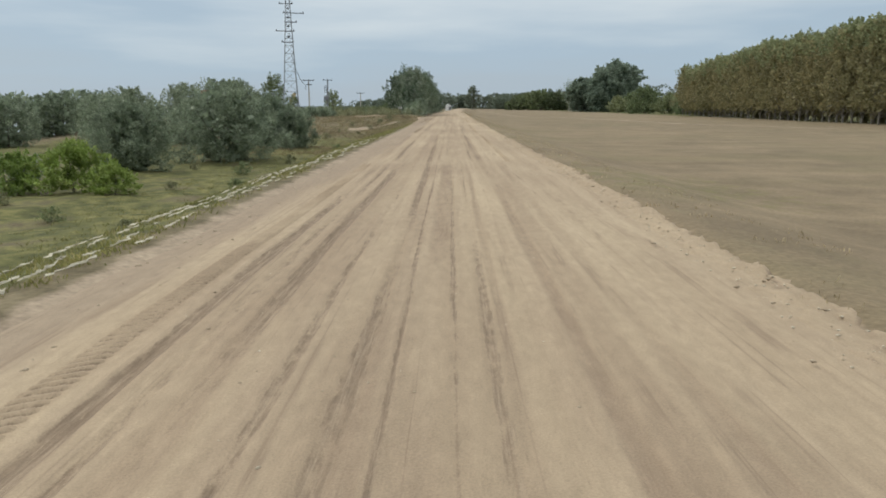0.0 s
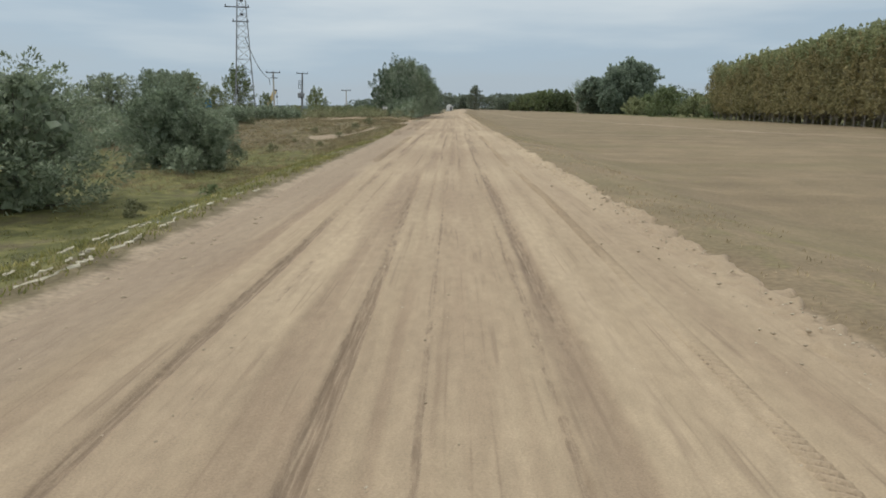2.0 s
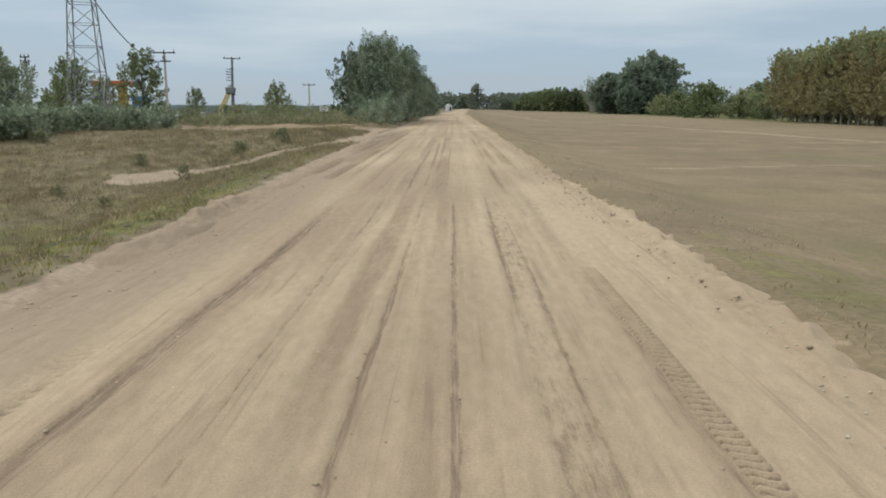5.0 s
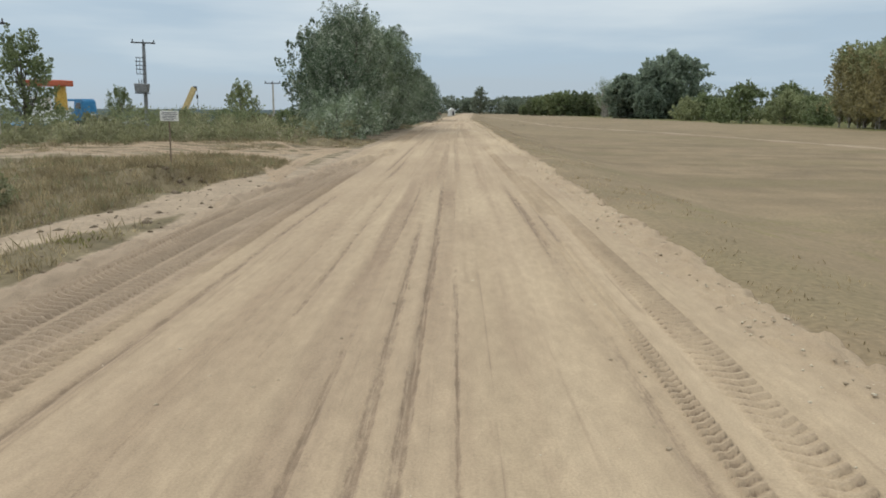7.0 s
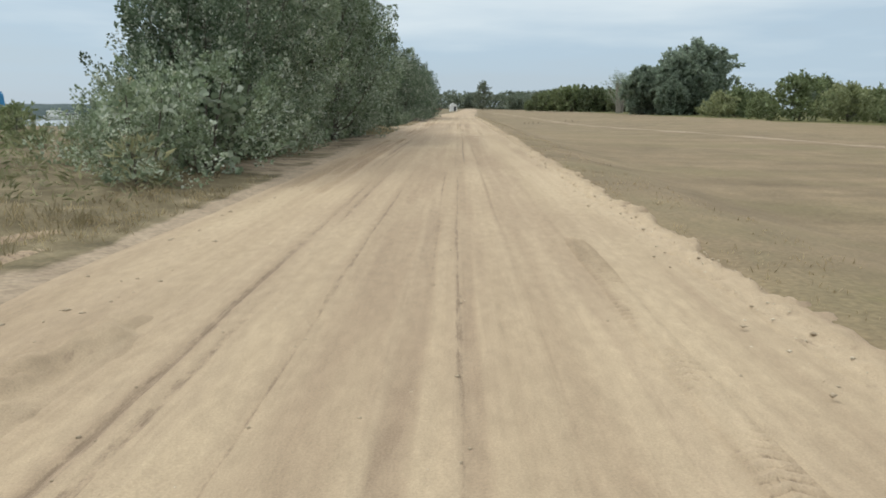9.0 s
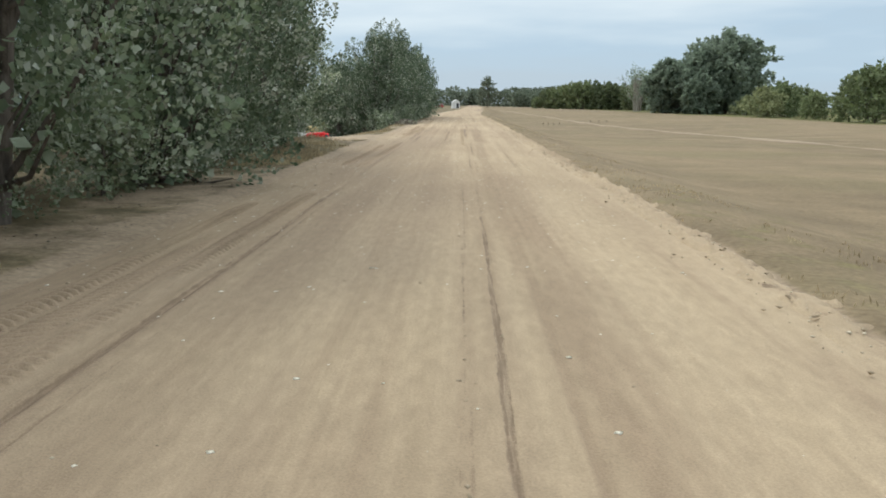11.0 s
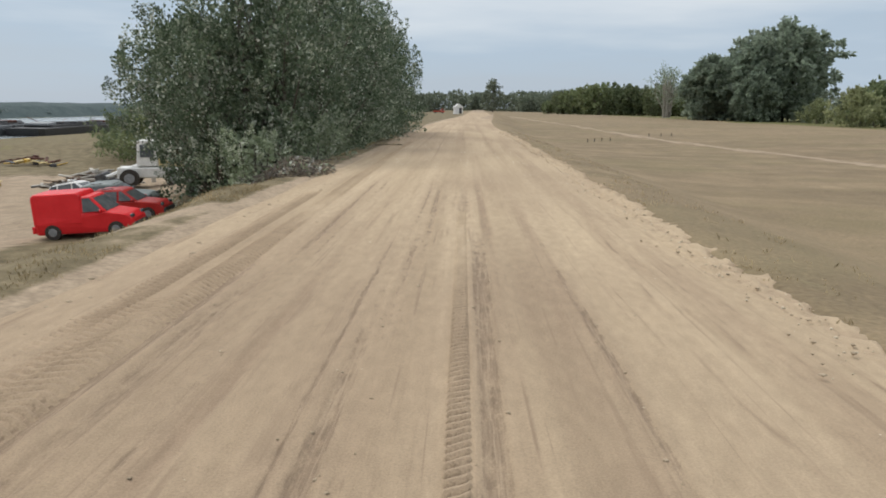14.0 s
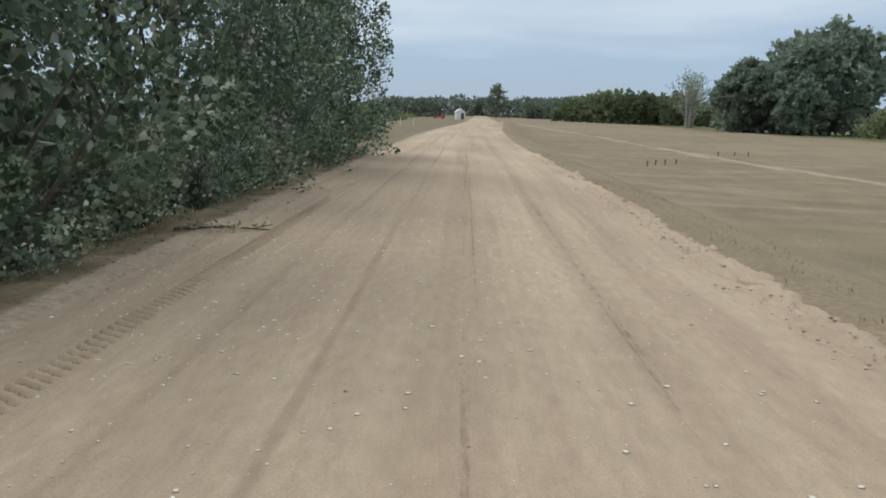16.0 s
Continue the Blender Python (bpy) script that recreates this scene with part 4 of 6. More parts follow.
def crown(seed, h, r, low, shoots, per, leaf, wide, rise=0.8, reach=0.16, belly=0.45, core=0.25, loose=0.14, round_=0.62, clump=1, inner=0):
    """Leaf feet and headings of a crown built of leafy shoots that point out and up from an uneven envelope."""
    g = np.random.RandomState(seed)
    n = shoots
    c = np.arange(n) // clump
    u = (low + (1 - low) * g.rand(n) ** 0.85)[c]
    t = (u - low) / (1 - low)
    prof = np.where(t < belly, 0.62 + 0.38 * np.sin(t / belly * math.pi / 2), np.cos((t - belly) / (1 - belly) * math.pi / 2) ** round_)
    a = (g.rand(n) * 2 * math.pi)[c]
    lump = 1 + 0.2 * np.sin(3 * a + seed + 4 * t) + 0.14 * np.sin(5 * a - 7 * t + 2 * seed) + 0.10 * np.sin(9 * t * 2 + a)
    q = np.where(g.rand(n) < core, g.rand(n) * 0.75, 0.72 + 0.28 * g.rand(n))[c]
    if clump > 1:
        a, u, q = a + 0.13 * g.normal(size=n), np.clip(u + 0.035 * g.normal(size=n), low, 1), q * (1.12 - 0.25 * g.rand(n))
    R = r * prof * lump * q
    foot = np.stack([R * np.cos(a), R * np.sin(a), u * h * (0.94 + 0.07 * np.sin(2.2 * a + seed))], -1)
    out = np.stack([np.cos(a), np.sin(a), np.zeros(n)], -1)
    d = out * (1 - 0.55 * t[:, None]) + np.array([0, 0, rise]) * (0.35 + t[:, None]) + (0.35 * g.normal(size=(n, 3)))[c] + (clump > 1) * 0.25 * g.normal(size=(n, 3))
    d /= np.linalg.norm(d, axis=1)[:, None]
    L = reach * h * (0.5 + g.rand(n))
    k = np.repeat(np.arange(n), per)
    s = g.rand(n * per)
    off = np.clip(g.normal(size=(n * per, 3)), -1.5, 1.5)
    p = foot[k] + d[k] * (s * L[k])[:, None] + off * (loose * L[k] * (1.15 - 0.7 * s))[:, None]
    p[:, 2] = np.maximum(p[:, 2], 0.03)
    head = d[k] * 0.6 + off * 0.5 + 0.5 * g.normal(size=off.shape)
    size = leaf * (0.65 + 0.7 * g.rand(n * per))
    size2 = size * wide
    if inner:
        v = low + (1 - low) * (0.03 + 0.86 * g.rand(inner))
        w = (v - low) / (1 - low)
        full = np.where(w < belly, 0.62 + 0.38 * np.sin(w / belly * math.pi / 2), np.cos((w - belly) / (1 - belly) * math.pi / 2) ** round_)
        b, R = g.rand(inner) * 2 * math.pi, r * full * 0.72 * g.rand(inner) ** 0.5
        p = np.concatenate([p, np.stack([R * np.cos(b), R * np.sin(b), v * h], -1)])
        head = np.concatenate([head, g.normal(size=(inner, 3))])
        big = leaf * 1.55 * (0.7 + 0.6 * g.rand(inner))
        size, size2 = np.concatenate([size, big]), np.concatenate([size2, big * 0.8])
    return p, head, size, size2, foot


def plume_crown(seed, h, r, low, lobes, per, leaf, wide, belly=0.42, round_=0.5, long=0.2, slim=0.3, inner=2000, big=3.0, up=1.0, even=0.8):
    """Leaf feet and headings of a crown built of flame-shaped leafy lobes, upright towards the top, that stand off from an uneven envelope with dark gaps between."""
    g = np.random.RandomState(seed)

    def width(t):
        return np.where(t < belly, 0.66 + 0.34 * np.sin(t / belly * math.pi / 2), np.cos(np.clip((t - belly) / (1 - belly), 0, 1) * math.pi / 2) ** round_)
    k = np.arange(lobes)
    t = np.clip((k + g.rand(lobes)) / lobes, 0, 1) ** even * 0.97
    a = 2.399963 * k + 0.5 * g.normal(size=lobes)
    q = np.where(g.rand(lobes) < 0.24, 0.25 + 0.4 * g.rand(lobes), 0.68 + 0.26 * g.rand(lobes))
    lump = 1 + 0.10 * np.sin(3 * a + seed + 4 * t) + 0.08 * np.sin(5 * a - 7 * t + 2 * seed)
    R = r * width(t) * lump * q
    span = h * long * (0.6 + 0.75 * g.rand(lobes)) * (1 - 0.25 * t)
    foot = np.stack([R * np.cos(a), R * np.sin(a), (low + (0.93 - low) * t) * h * (0.95 + 0.06 * np.sin(2.2 * a + seed)) - 0.3 * span * t], -1)
    out = np.stack([np.cos(a), np.sin(a), 0 * a], -1)
    axis = out * (0.95 - 0.75 * t)[:, None] + np.array([0, 0, up]) * (0.35 + 0.9 * t)[:, None] + 0.18 * g.normal(size=(lobes, 3))
    axis /= np.linalg.norm(axis, axis=1)[:, None]
    side = np.cross(axis, g.normal(size=(lobes, 3)))
    side /= np.linalg.norm(side, axis=1)[:, None]
    other = np.cross(axis, side)
    j = np.repeat(k, per)
    n = len(j)
    s, b, c = g.rand(n) ** 0.85, 6.283 * g.rand(n), g.rand(n) ** 0.45
    girth = slim * span[j] * (np.sin(math.pi * np.clip(0.16 + 0.84 * s, 0, 1)) ** 0.75) * (1 + 0.28 * np.sin(3 * b + 9 * s + j)) + 0.02
    off = side[j] * (np.cos(b) * girth * c)[:, None] + other[j] * (np.sin(b) * girth * c)[:, None]
    p = foot[j] + axis[j] * (s * span[j])[:, None] + off
    p[:, 2] = np.maximum(p[:, 2], 0.04)
    head = axis[j] * 0.8 + off / (girth[:, None] + 0.05) * 0.7 + 0.45 * g.normal(size=(n, 3))
    size = leaf * (0.6 + 0.8 * g.rand(n))
    size2 = size * wide
    v = 0.96 * g.rand(inner)
    b, R = 6.283 * g.rand(inner), r * width(v) * 0.62 * g.rand(inner) ** 0.4
    p = np.concatenate([p, np.stack([R * np.cos(b), R * np.sin(b), np.maximum((low + (0.9 - low) * v) * h, 0.05)], -1)])
    head = np.concatenate([head, g.normal(size=(inner, 3))])
    thick = leaf * big * (0.7 + 0.6 * g.rand(inner))
    return p, head, np.concatenate([size, thick]), np.concatenate([size2, thick * 0.8]), foot


def tree_at(name, m, label, seed, h, r, low, shoots, per, leaf, wide, leafmat, bark, trunks=1, trunk_r=None, category="tree", group="", plumes=False, **more):
    p, d, L, W, foot = (plume_crown if plumes else crown)(seed, h, r, low, shoots, per, leaf, wide, **more)
    g = np.random.RandomState(seed + 99)
    ob = thing(name, m, label, category, group)
    tr = trunk_r or 0.022 * h
    paths = []
    for k in range(trunks):
        a = 6.28 * k / max(trunks, 1) + g.rand()
        s = 0.0 if trunks == 1 else 0.10 * r
        top = np.array([math.cos(a) * s * 3.5, math.sin(a) * s * 3.5, 0.78 * h])
        b0 = np.array([math.cos(a) * s, math.sin(a) * s, -0.25])
        paths.append([(b0 + (top - b0) * t + np.array([0.02 * h * math.sin(3 * t + a), 0.02 * h * math.cos(4 * t + a), 0]) * t, tr * (1.15 - t) / max(1, trunks ** 0.5) + 0.012) for t in (0, 0.08, 0.25, 0.5, 0.75, 1)])
    for f in foot[g.choice(len(foot), min(34 if h > 6 else 14, len(foot)), replace=False)]:
        z0 = max(0.05 * h, f[2] - (0.25 + 0.2 * g.rand()) * h)
        c = paths[g.randint(trunks)]
        o = np.array([np.interp(z0, [q[0][2] for q in c], [q[0][i] for q in c]) for i in (0, 1, 2)])
        midp = o * 0.45 + f * 0.55 + np.array([0, 0, -0.03 * h])
        paths.append([(o, tr * 0.33), (midp, tr * 0.2), (f, tr * 0.07)])
    link(wood_mesh("trunk", paths[:trunks], bark), "trunk", ob)
    tagged(link(wood_mesh("branchwork", paths[trunks:], bark, 3), "branchwork", ob), kind="stuff")
    tagged(link(leaves_mesh("crown", p, d, L, W, leafmat, seed), "crown", ob), kind="stuff")
    return ob


def at(x, y, s=1.0, turn=0.0, sink=0.0, sz=None):
    return pose(x, y, gz(x, y) - sink, 0, 0, turn) @ Matrix.Diagonal((s, s, sz or s, 1))


def plant(kinds, spots):
    """Puts the first of each kind at its first spot, and copies at the others."""
    for k, x, y, s, turn, *sz in spots:
        copy_thing(kinds[k], at(x, y, s, turn, 0.05, sz[0] if sz else None))
    for ob in kinds:
        for o in (*ob.children_recursive, ob):
            bpy.data.objects.remove(o)


O = Matrix.Identity(4)
# white poplars beside the road: two dense rows, with silvery suckers at their feet
POPLARS = [tree_at("white_poplar", O, "tall white poplar with dark leaves flashing silver undersides", 11 + k, h, r, 0.02, 125, 132, 0.124, 0.8, POPLAR_LEAF, BARK, 2,
                   group="white poplars beside the road", plumes=True, slim=0.26, inner=2800, big=2.2) for k, (h, r) in enumerate([(11.5, 3.75), (10.5, 3.45), (9.0, 3.25)])]
POPLARS.append(tree_at("white_poplar", O, "white poplar standing behind the front row", 15, 9.0, 3.25, 0.02, 70, 90, 0.2, 0.8, POPLAR_LEAF, BARK, 2, group="white poplars beside the road", plumes=True, inner=900, big=2.4))
POPLARS.append(tree_at("white_poplar", O, "white poplar with a bare foot beside parked cars", 16, 9.4, 3.3, 0.2, 120, 140, 0.118, 0.8, POPLAR_LEAF, BARK, 2, group="white poplars beside the road", plumes=True, slim=0.26, inner=2800, big=2.2))
POPLARS.append(tree_at("white_poplar", O, "airy white poplar with silvery leaves beside the road", 17, 9.4, 3.2, 0.10, 150, 190, 0.112, 0.75, SILVER_LEAF, BARK, 2, group="white poplars beside the road", plumes=True, slim=0.27, inner=1500, big=2.0))
NEAR_ROW = [(0, -10.3, 191, 0.97, 0), (5, -10.3, 198, 1.16, 70), (2, -10.0, 185.5, 0.82, 20), (0, -11.5, 203, 1.05, 150), (5, -8.4, 206, 1.2, 200), (1, -8.5, 214, 1.1, 40),
                (0, -9.8, 221, 1.0, 260), (2, -9.5, 228.5, 1.0, 100), (1, -13.4, 233, 0.9, 300), (5, -11.2, 239.0, 0.9, 15), (3, -14.1, 200, 1.1, 33), (3, -13.8, 210, 1.15, 133), (3, -14.5, 222, 1.1, 80)]
FAR_ROW = [(0, -9.5, 283, 1.12, 30), (1, -8.9, 292, 1.18, 120), (4, -10.9, 282.5, 0.96, 10), (3, -13.2, 286.5, 0.75, 240), (0, -8.5, 301, 1.06, 230), (1, -8.1, 310, 1.08, 310), (2, -7.6, 319, 1.12, 60), (3, -13.0, 297, 1.2, 170), (4, -15.8, 290, 1.08, 80), (2, -16.8, 295, 0.66, 200)]
plant(POPLARS, [(k, x, y, 1.02 * size, turn, 1.1 * size) for k, x, y, size, turn in NEAR_ROW + FAR_ROW])
SUCKERS = [tree_at("poplar_sucker", O, "low silvery poplar suckers by the verge", 31 + k, 3.2, 2.1, 0.0, 46, 74, 0.097, 0.74, SILVER_LEAF, BARK, 3, 0.05, "shrub",
                   "silvery shrubs under the poplars", plumes=True, long=0.36, slim=0.24, inner=420, big=2.6) for k in range(2)]
plant(SUCKERS, [(k % 2, x, y, s, 67 * k) for k, (x, y, s) in enumerate([(-8.9, 178, 1.0), (-8.4, 182, 1.3), (-9.2, 187.5, 1.4), (-10.3, 184, 1.2), (-9.2, 194, 1.35), (-8.8, 191, 0.9), (-8.9, 197.5, 0.95), (-8.9, 202, 1.1), (-8.6, 211, 0.85), (-8.6, 218.5, 0.8), (-9.2, 225.5, 0.9), (-7.2, 281.5, 0.85), (-7.4, 290.5, 0.85), (-7.1, 299.5, 0.8), (-9.0, 207, 0.85), (-8.9, 215, 0.9), (-9.2, 222, 0.95),
                                                          (-10.4, 237.0, 1.25), (-9.2, 230.5, 0.9), (-8.4, 277.5, 0.9), (-7.6, 286, 0.85), (-7.2, 295, 0.85), (-6.9, 304, 0.8), (-6.6, 313, 0.85), (-10.2, 180, 0.75)])])

# willows and oleasters in the low ground
WILLOWS = [tree_at("willow_tree", O, "broad grey-green willow growing down to the grass", 51 + k, h, r, 0.03, 120, 95, 0.26, 0.36, WILLOW_LEAF, BARK, 4, 0.14,
                   group="willows in the low ground", plumes=True, belly=0.5, round_=0.55, long=0.26, slim=0.34, up=0.6, inner=1100, big=2.6, even=1.15) for k, (h, r) in enumerate([(8.6, 4.9), (7.4, 3.4)])]
WILLOWS.append(tree_at("willow_tree", O, "grey-green willow farther off in the low ground", 53, 7.6, 4.2, 0.03, 80, 60, 0.34, 0.4, WILLOW_LEAF, BARK, 4, 0.14,
                       group="willows in the low ground", plumes=True, belly=0.5, round_=0.55, long=0.26, slim=0.34, up=0.6, inner=500, big=2.2))
plant(WILLOWS, [(0, -22.4, 73, 1.04, 0, 0.9), (1, -23.8, 98, 0.97, 40), (1, -20.2, 97, 0.68, 140), (1, -26.5, 61, 0.82, 200), (2, -42, 92, 0.95, 90), (2, -50, 108, 0.95, 200), (2, -38, 106, 0.8, 250), (2, -60, 100, 0.95, 20), (2, -31, 112, 0.6, 10),
                (2, -66, 125, 1.0, 310), (2, -46, 161, 1.05, 40), (2, -51.5, 167, 1.1, 120), (2, -57, 159, 1.0, 260), (2, -72, 150, 1.1, 180), (2, -58, 135, 0.9, 30), (1, -36, 84, 0.7, 77)])
SHRUBS = [tree_at("oleaster_shrub", O, "rounded grey-leaved oleaster shrub", 71 + k, 3.0, 2.3, 0.02, 38, 30, 0.26, 0.34, [SILVER_LEAF, WILLOW_LEAF][k], BARK, 3, 0.06, "shrub",
                  "grey shrubs in the low ground", plumes=True, long=0.34, slim=0.26, inner=120, big=2.2, even=1.0) for k in range(2)]
g0 = random.Random(4)
plant(SHRUBS, [(k % 2, -25 - 1.9 * k % 23 - 3 * g0.random(), 106 + (k * 7.3) % 48, 0.5 + 0.4 * g0.random(), 50 * k) for k in range(26)]
      + [(k % 2, x, y, s, 31 * k) for k, (x, y, s) in enumerate([(-28, 128, 0.65), (-30, 138, 0.6), (-33, 148, 0.6), (-26, 118, 0.7), (-33, 78, 0.8), (-30, 52, 0.6), (-34, 124, 0.8), (-32, 129, 0.8), (-30.5, 133.5, 0.75), (-29, 138, 0.7), (-28, 143, 0.65), (-36, 131, 0.8), (-34, 137, 0.8), (-32, 143, 0.75), (-39, 126, 0.9), (-20.5, 92, 0.7)])]
      + [(k % 2, -41 + 0.62 * k + 2.5 * g0.random(), 113 + 1.5 * k + 3 * g0.random(), 0.5 + 0.3 * g0.random(), 40 * k) for k in range(26)])
BRIGHT = tree_at("elder_bush", at(-23.4, 45.5, 0.95), "bright green leafy bush in the grass", 91, 2.8, 2.5, 0.02, 190, 30, 0.22, 0.6, BRIGHT_LEAF, BARK, 3, 0.05, "bush", reach=0.2, core=0.4)
copy_thing(BRIGHT, at(-27.5, 46, 0.85, 80))
copy_thing(BRIGHT, at(-20.4, 44.0, 0.6, 160))

# the trees behind the poles and in the boatyard
YARD_TREES = [tree_at("poplar_tree", O, "loose green poplar tree behind the scrub", 101 + k, 10.5, 2.9, 0.10, 92, 46, 0.33, 0.62, GREEN_LEAF, BARK, 1, group="poplars behind the poles", plumes=True, belly=0.35, long=0.24, slim=0.2, inner=160, big=1.7, up=1.2) for k in range(2)]
plant(YARD_TREES, [(0, -48.4, 205, 1.0, 0), (1, -52.2, 200, 0.6, 250), (1, -59, 204, 0.95, 70), (0, -66, 214, 0.8, 150), (0, -43, 272, 1.06, 30, 1.04), (1, -48, 228, 0.52, 10), (0, -76, 220, 0.7, 40), (1, -84, 232, 0.75, 95),
                   (1, -29, 332, 0.75, 170), (0, -23, 325, 0.8, 20), (1, -19, 340, 0.8, 90), (0, -14, 330, 0.85, 200)])
SCRUB = [tree_at("scrub_bush", O, "ragged olive scrub bush in dry weeds", 121 + k, 2.4, 2.0, 0.02, 62, 13, 0.36, 0.45, [THICKET_LEAF, GREEN_LEAF][k], BARK, 3, 0.04, "bush", "scrub beside the sand", reach=0.25, rise=0.9, core=0.5) for k in range(2)]
plant(SCRUB, [(int(g0.random() < 0.35), -16 - 34 * g0.random(), 186 + 44 * g0.random(), 0.4 + 0.45 * g0.random(), 360 * g0.random()) for _ in range(20)]
      + [(0, -19 - 2.6 * k, 171 + (k * 5) % 9, 0.35 + 0.12 * (k % 3), 41 * k) for k in range(9)]
      + [(k % 2, -9.5 - (k * 5.3) % 17, 14 + 4.1 * k, 0.22 + 0.05 * (k % 4), 77 * k) for k in range(15)]
      + [(0, -10.5 - (k * 6.7) % 19, 100 + 46 * ((k * 0.618) % 1), 0.18 + 0.06 * (k % 4), 51 * k) for k in range(14)]
      + [(0, -46, 352, 1.3, 50), (0, -50, 356, 1.0, 90)])
YARD_BUSH = [tree_at("willow_bush", O, "tall green willow bush behind the yard", 131, 5.4, 4.2, 0.02, 190, 24, 0.26, 0.5, GREEN_LEAF, BARK, 3, 0.1, "bush", "bushes behind the yard", reach=0.2, rise=0.8, core=0.25, clump=3, inner=350)]
plant(YARD_BUSH, [(0, -37, 331, 1.0, 10), (0, -33.5, 326, 0.95, 80), (0, -30.5, 330, 1.05, 140), (0, -27.5, 324, 0.9, 220), (0, -40, 336, 0.7, 20)])

# the poplar plantation across the field
PLANTED = []
for k, (lobes, per, leaf) in enumerate([(64, 30, 0.62), (64, 30, 0.62), (34, 14, 1.15)]):
    ob = tree_at("plantation_poplar", O, "slender planted poplar with yellowing lower leaves", 141 + k, 20.0, 2.9, 0.10, lobes, per, leaf, 0.72, OLIVE_LEAF, PALE_BARK, 1, 0.2, group="poplar plantation", plumes=True, belly=0.4, long=0.17, slim=0.3, inner=130, big=2.2, up=1.3)
    p, d, L, W, _ = plume_crown(161 + k, 21.6, 2.3, 0.66, 16, per, leaf, 0.66, belly=0.3, long=0.16, slim=0.26, inner=30, big=2.0, up=1.6)
    tagged(link(leaves_mesh("green_top", p, d, L, W, TOP_LEAF, 5 + k), "green_top", ob, "still green leaf tips"), kind="stuff")
    PLANTED.append(ob)
plant(PLANTED, [(2 if row else g0.randrange(2), 84 + 4.0 * row + 0.058 * (y - 140) + g0.random(), y + 1.5 * g0.random(), (0.92 + 0.14 * g0.random()) * (1 - 0.10 * float(step((y - 215) / 90))), 360 * g0.random()) for row in range(3) for y in range(112 + 2 * (row % 2), 306, 4 if row == 0 else 5)])

# trees and bushes on the field's far side
BIG = [tree_at("willow_grove_tree", O, "huge round-topped willow standing over the field", 181 + k, h, r, 0.04, 520, 18, 1.35, 0.64, GROVE_LEAF, BARK, 2, 0.6, group="grove across the field", reach=0.08, rise=0.3, core=0.2, belly=0.6, round_=0.36, clump=2, inner=700) for k, (h, r) in enumerate([(29, 14.5), (20, 9)])]
plant(BIG, [(0, 112, 517, 1.14, 0), (0, 115, 537, 1.08, 80), (1, 102, 515, 1.22, 60), (1, 90.5, 525, 1.08, 30), (1, 98, 548, 0.98, 120), (1, 98, 502, 0.75, 220)])
RB = [tree_at("field_bush", O, "dense green bush at the edge of the field", 201 + k, 9, 6.2, 0.02, 180, 16, 0.85, 0.62, [GREEN_LEAF, TOP_LEAF][k], BARK, 3, 0.15, "bush", "bushes along the field", reach=0.18, core=0.4) for k in range(2)]
plant(RB, [(0, 95, 368, 1.25, 0), (1, 103, 356, 0.95, 70), (0, 113, 360, 0.9, 140), (1, 108, 345, 0.75, 40), (0, 101, 330, 0.6, 200), (1, 116, 335, 0.8, 20), (0, 98, 402, 0.7, 90), (1, 96, 432, 0.9, 160), (0, 104, 440, 1.1, 230),
           (0, 112, 455, 0.85, 10), (1, 108, 478, 0.7, 80), (0, 125, 470, 1.0, 300), (1, 131, 420, 1.1, 50), (0, 140, 395, 1.0, 33), (1, 122, 388, 0.9, 99), (0, 199, 572, 2.0, 3), (1, 170, 480, 1.0, 55), (0, 190, 500, 1.2, 10)])
BARE = tree_at("bare_tree", at(95, 604, 0.95), "thin-leaved pale tree beside the willow grove", 221, 24, 7.5, 0.3, 170, 9, 0.8, 0.45, SILVER_LEAF, PALE_BARK, 4, 1.1, reach=0.12)
copy_thing(BARE, at(99, 612, 0.9, 120))
tree_at("far_tree", at(25.7, 897), "single dark tree above the far woods", 231, 25, 7.2, 0.1, 150, 18, 1.5, 0.6, HAZY_WOODS_LEAF, BARK, 1, 0.5, reach=0.12)


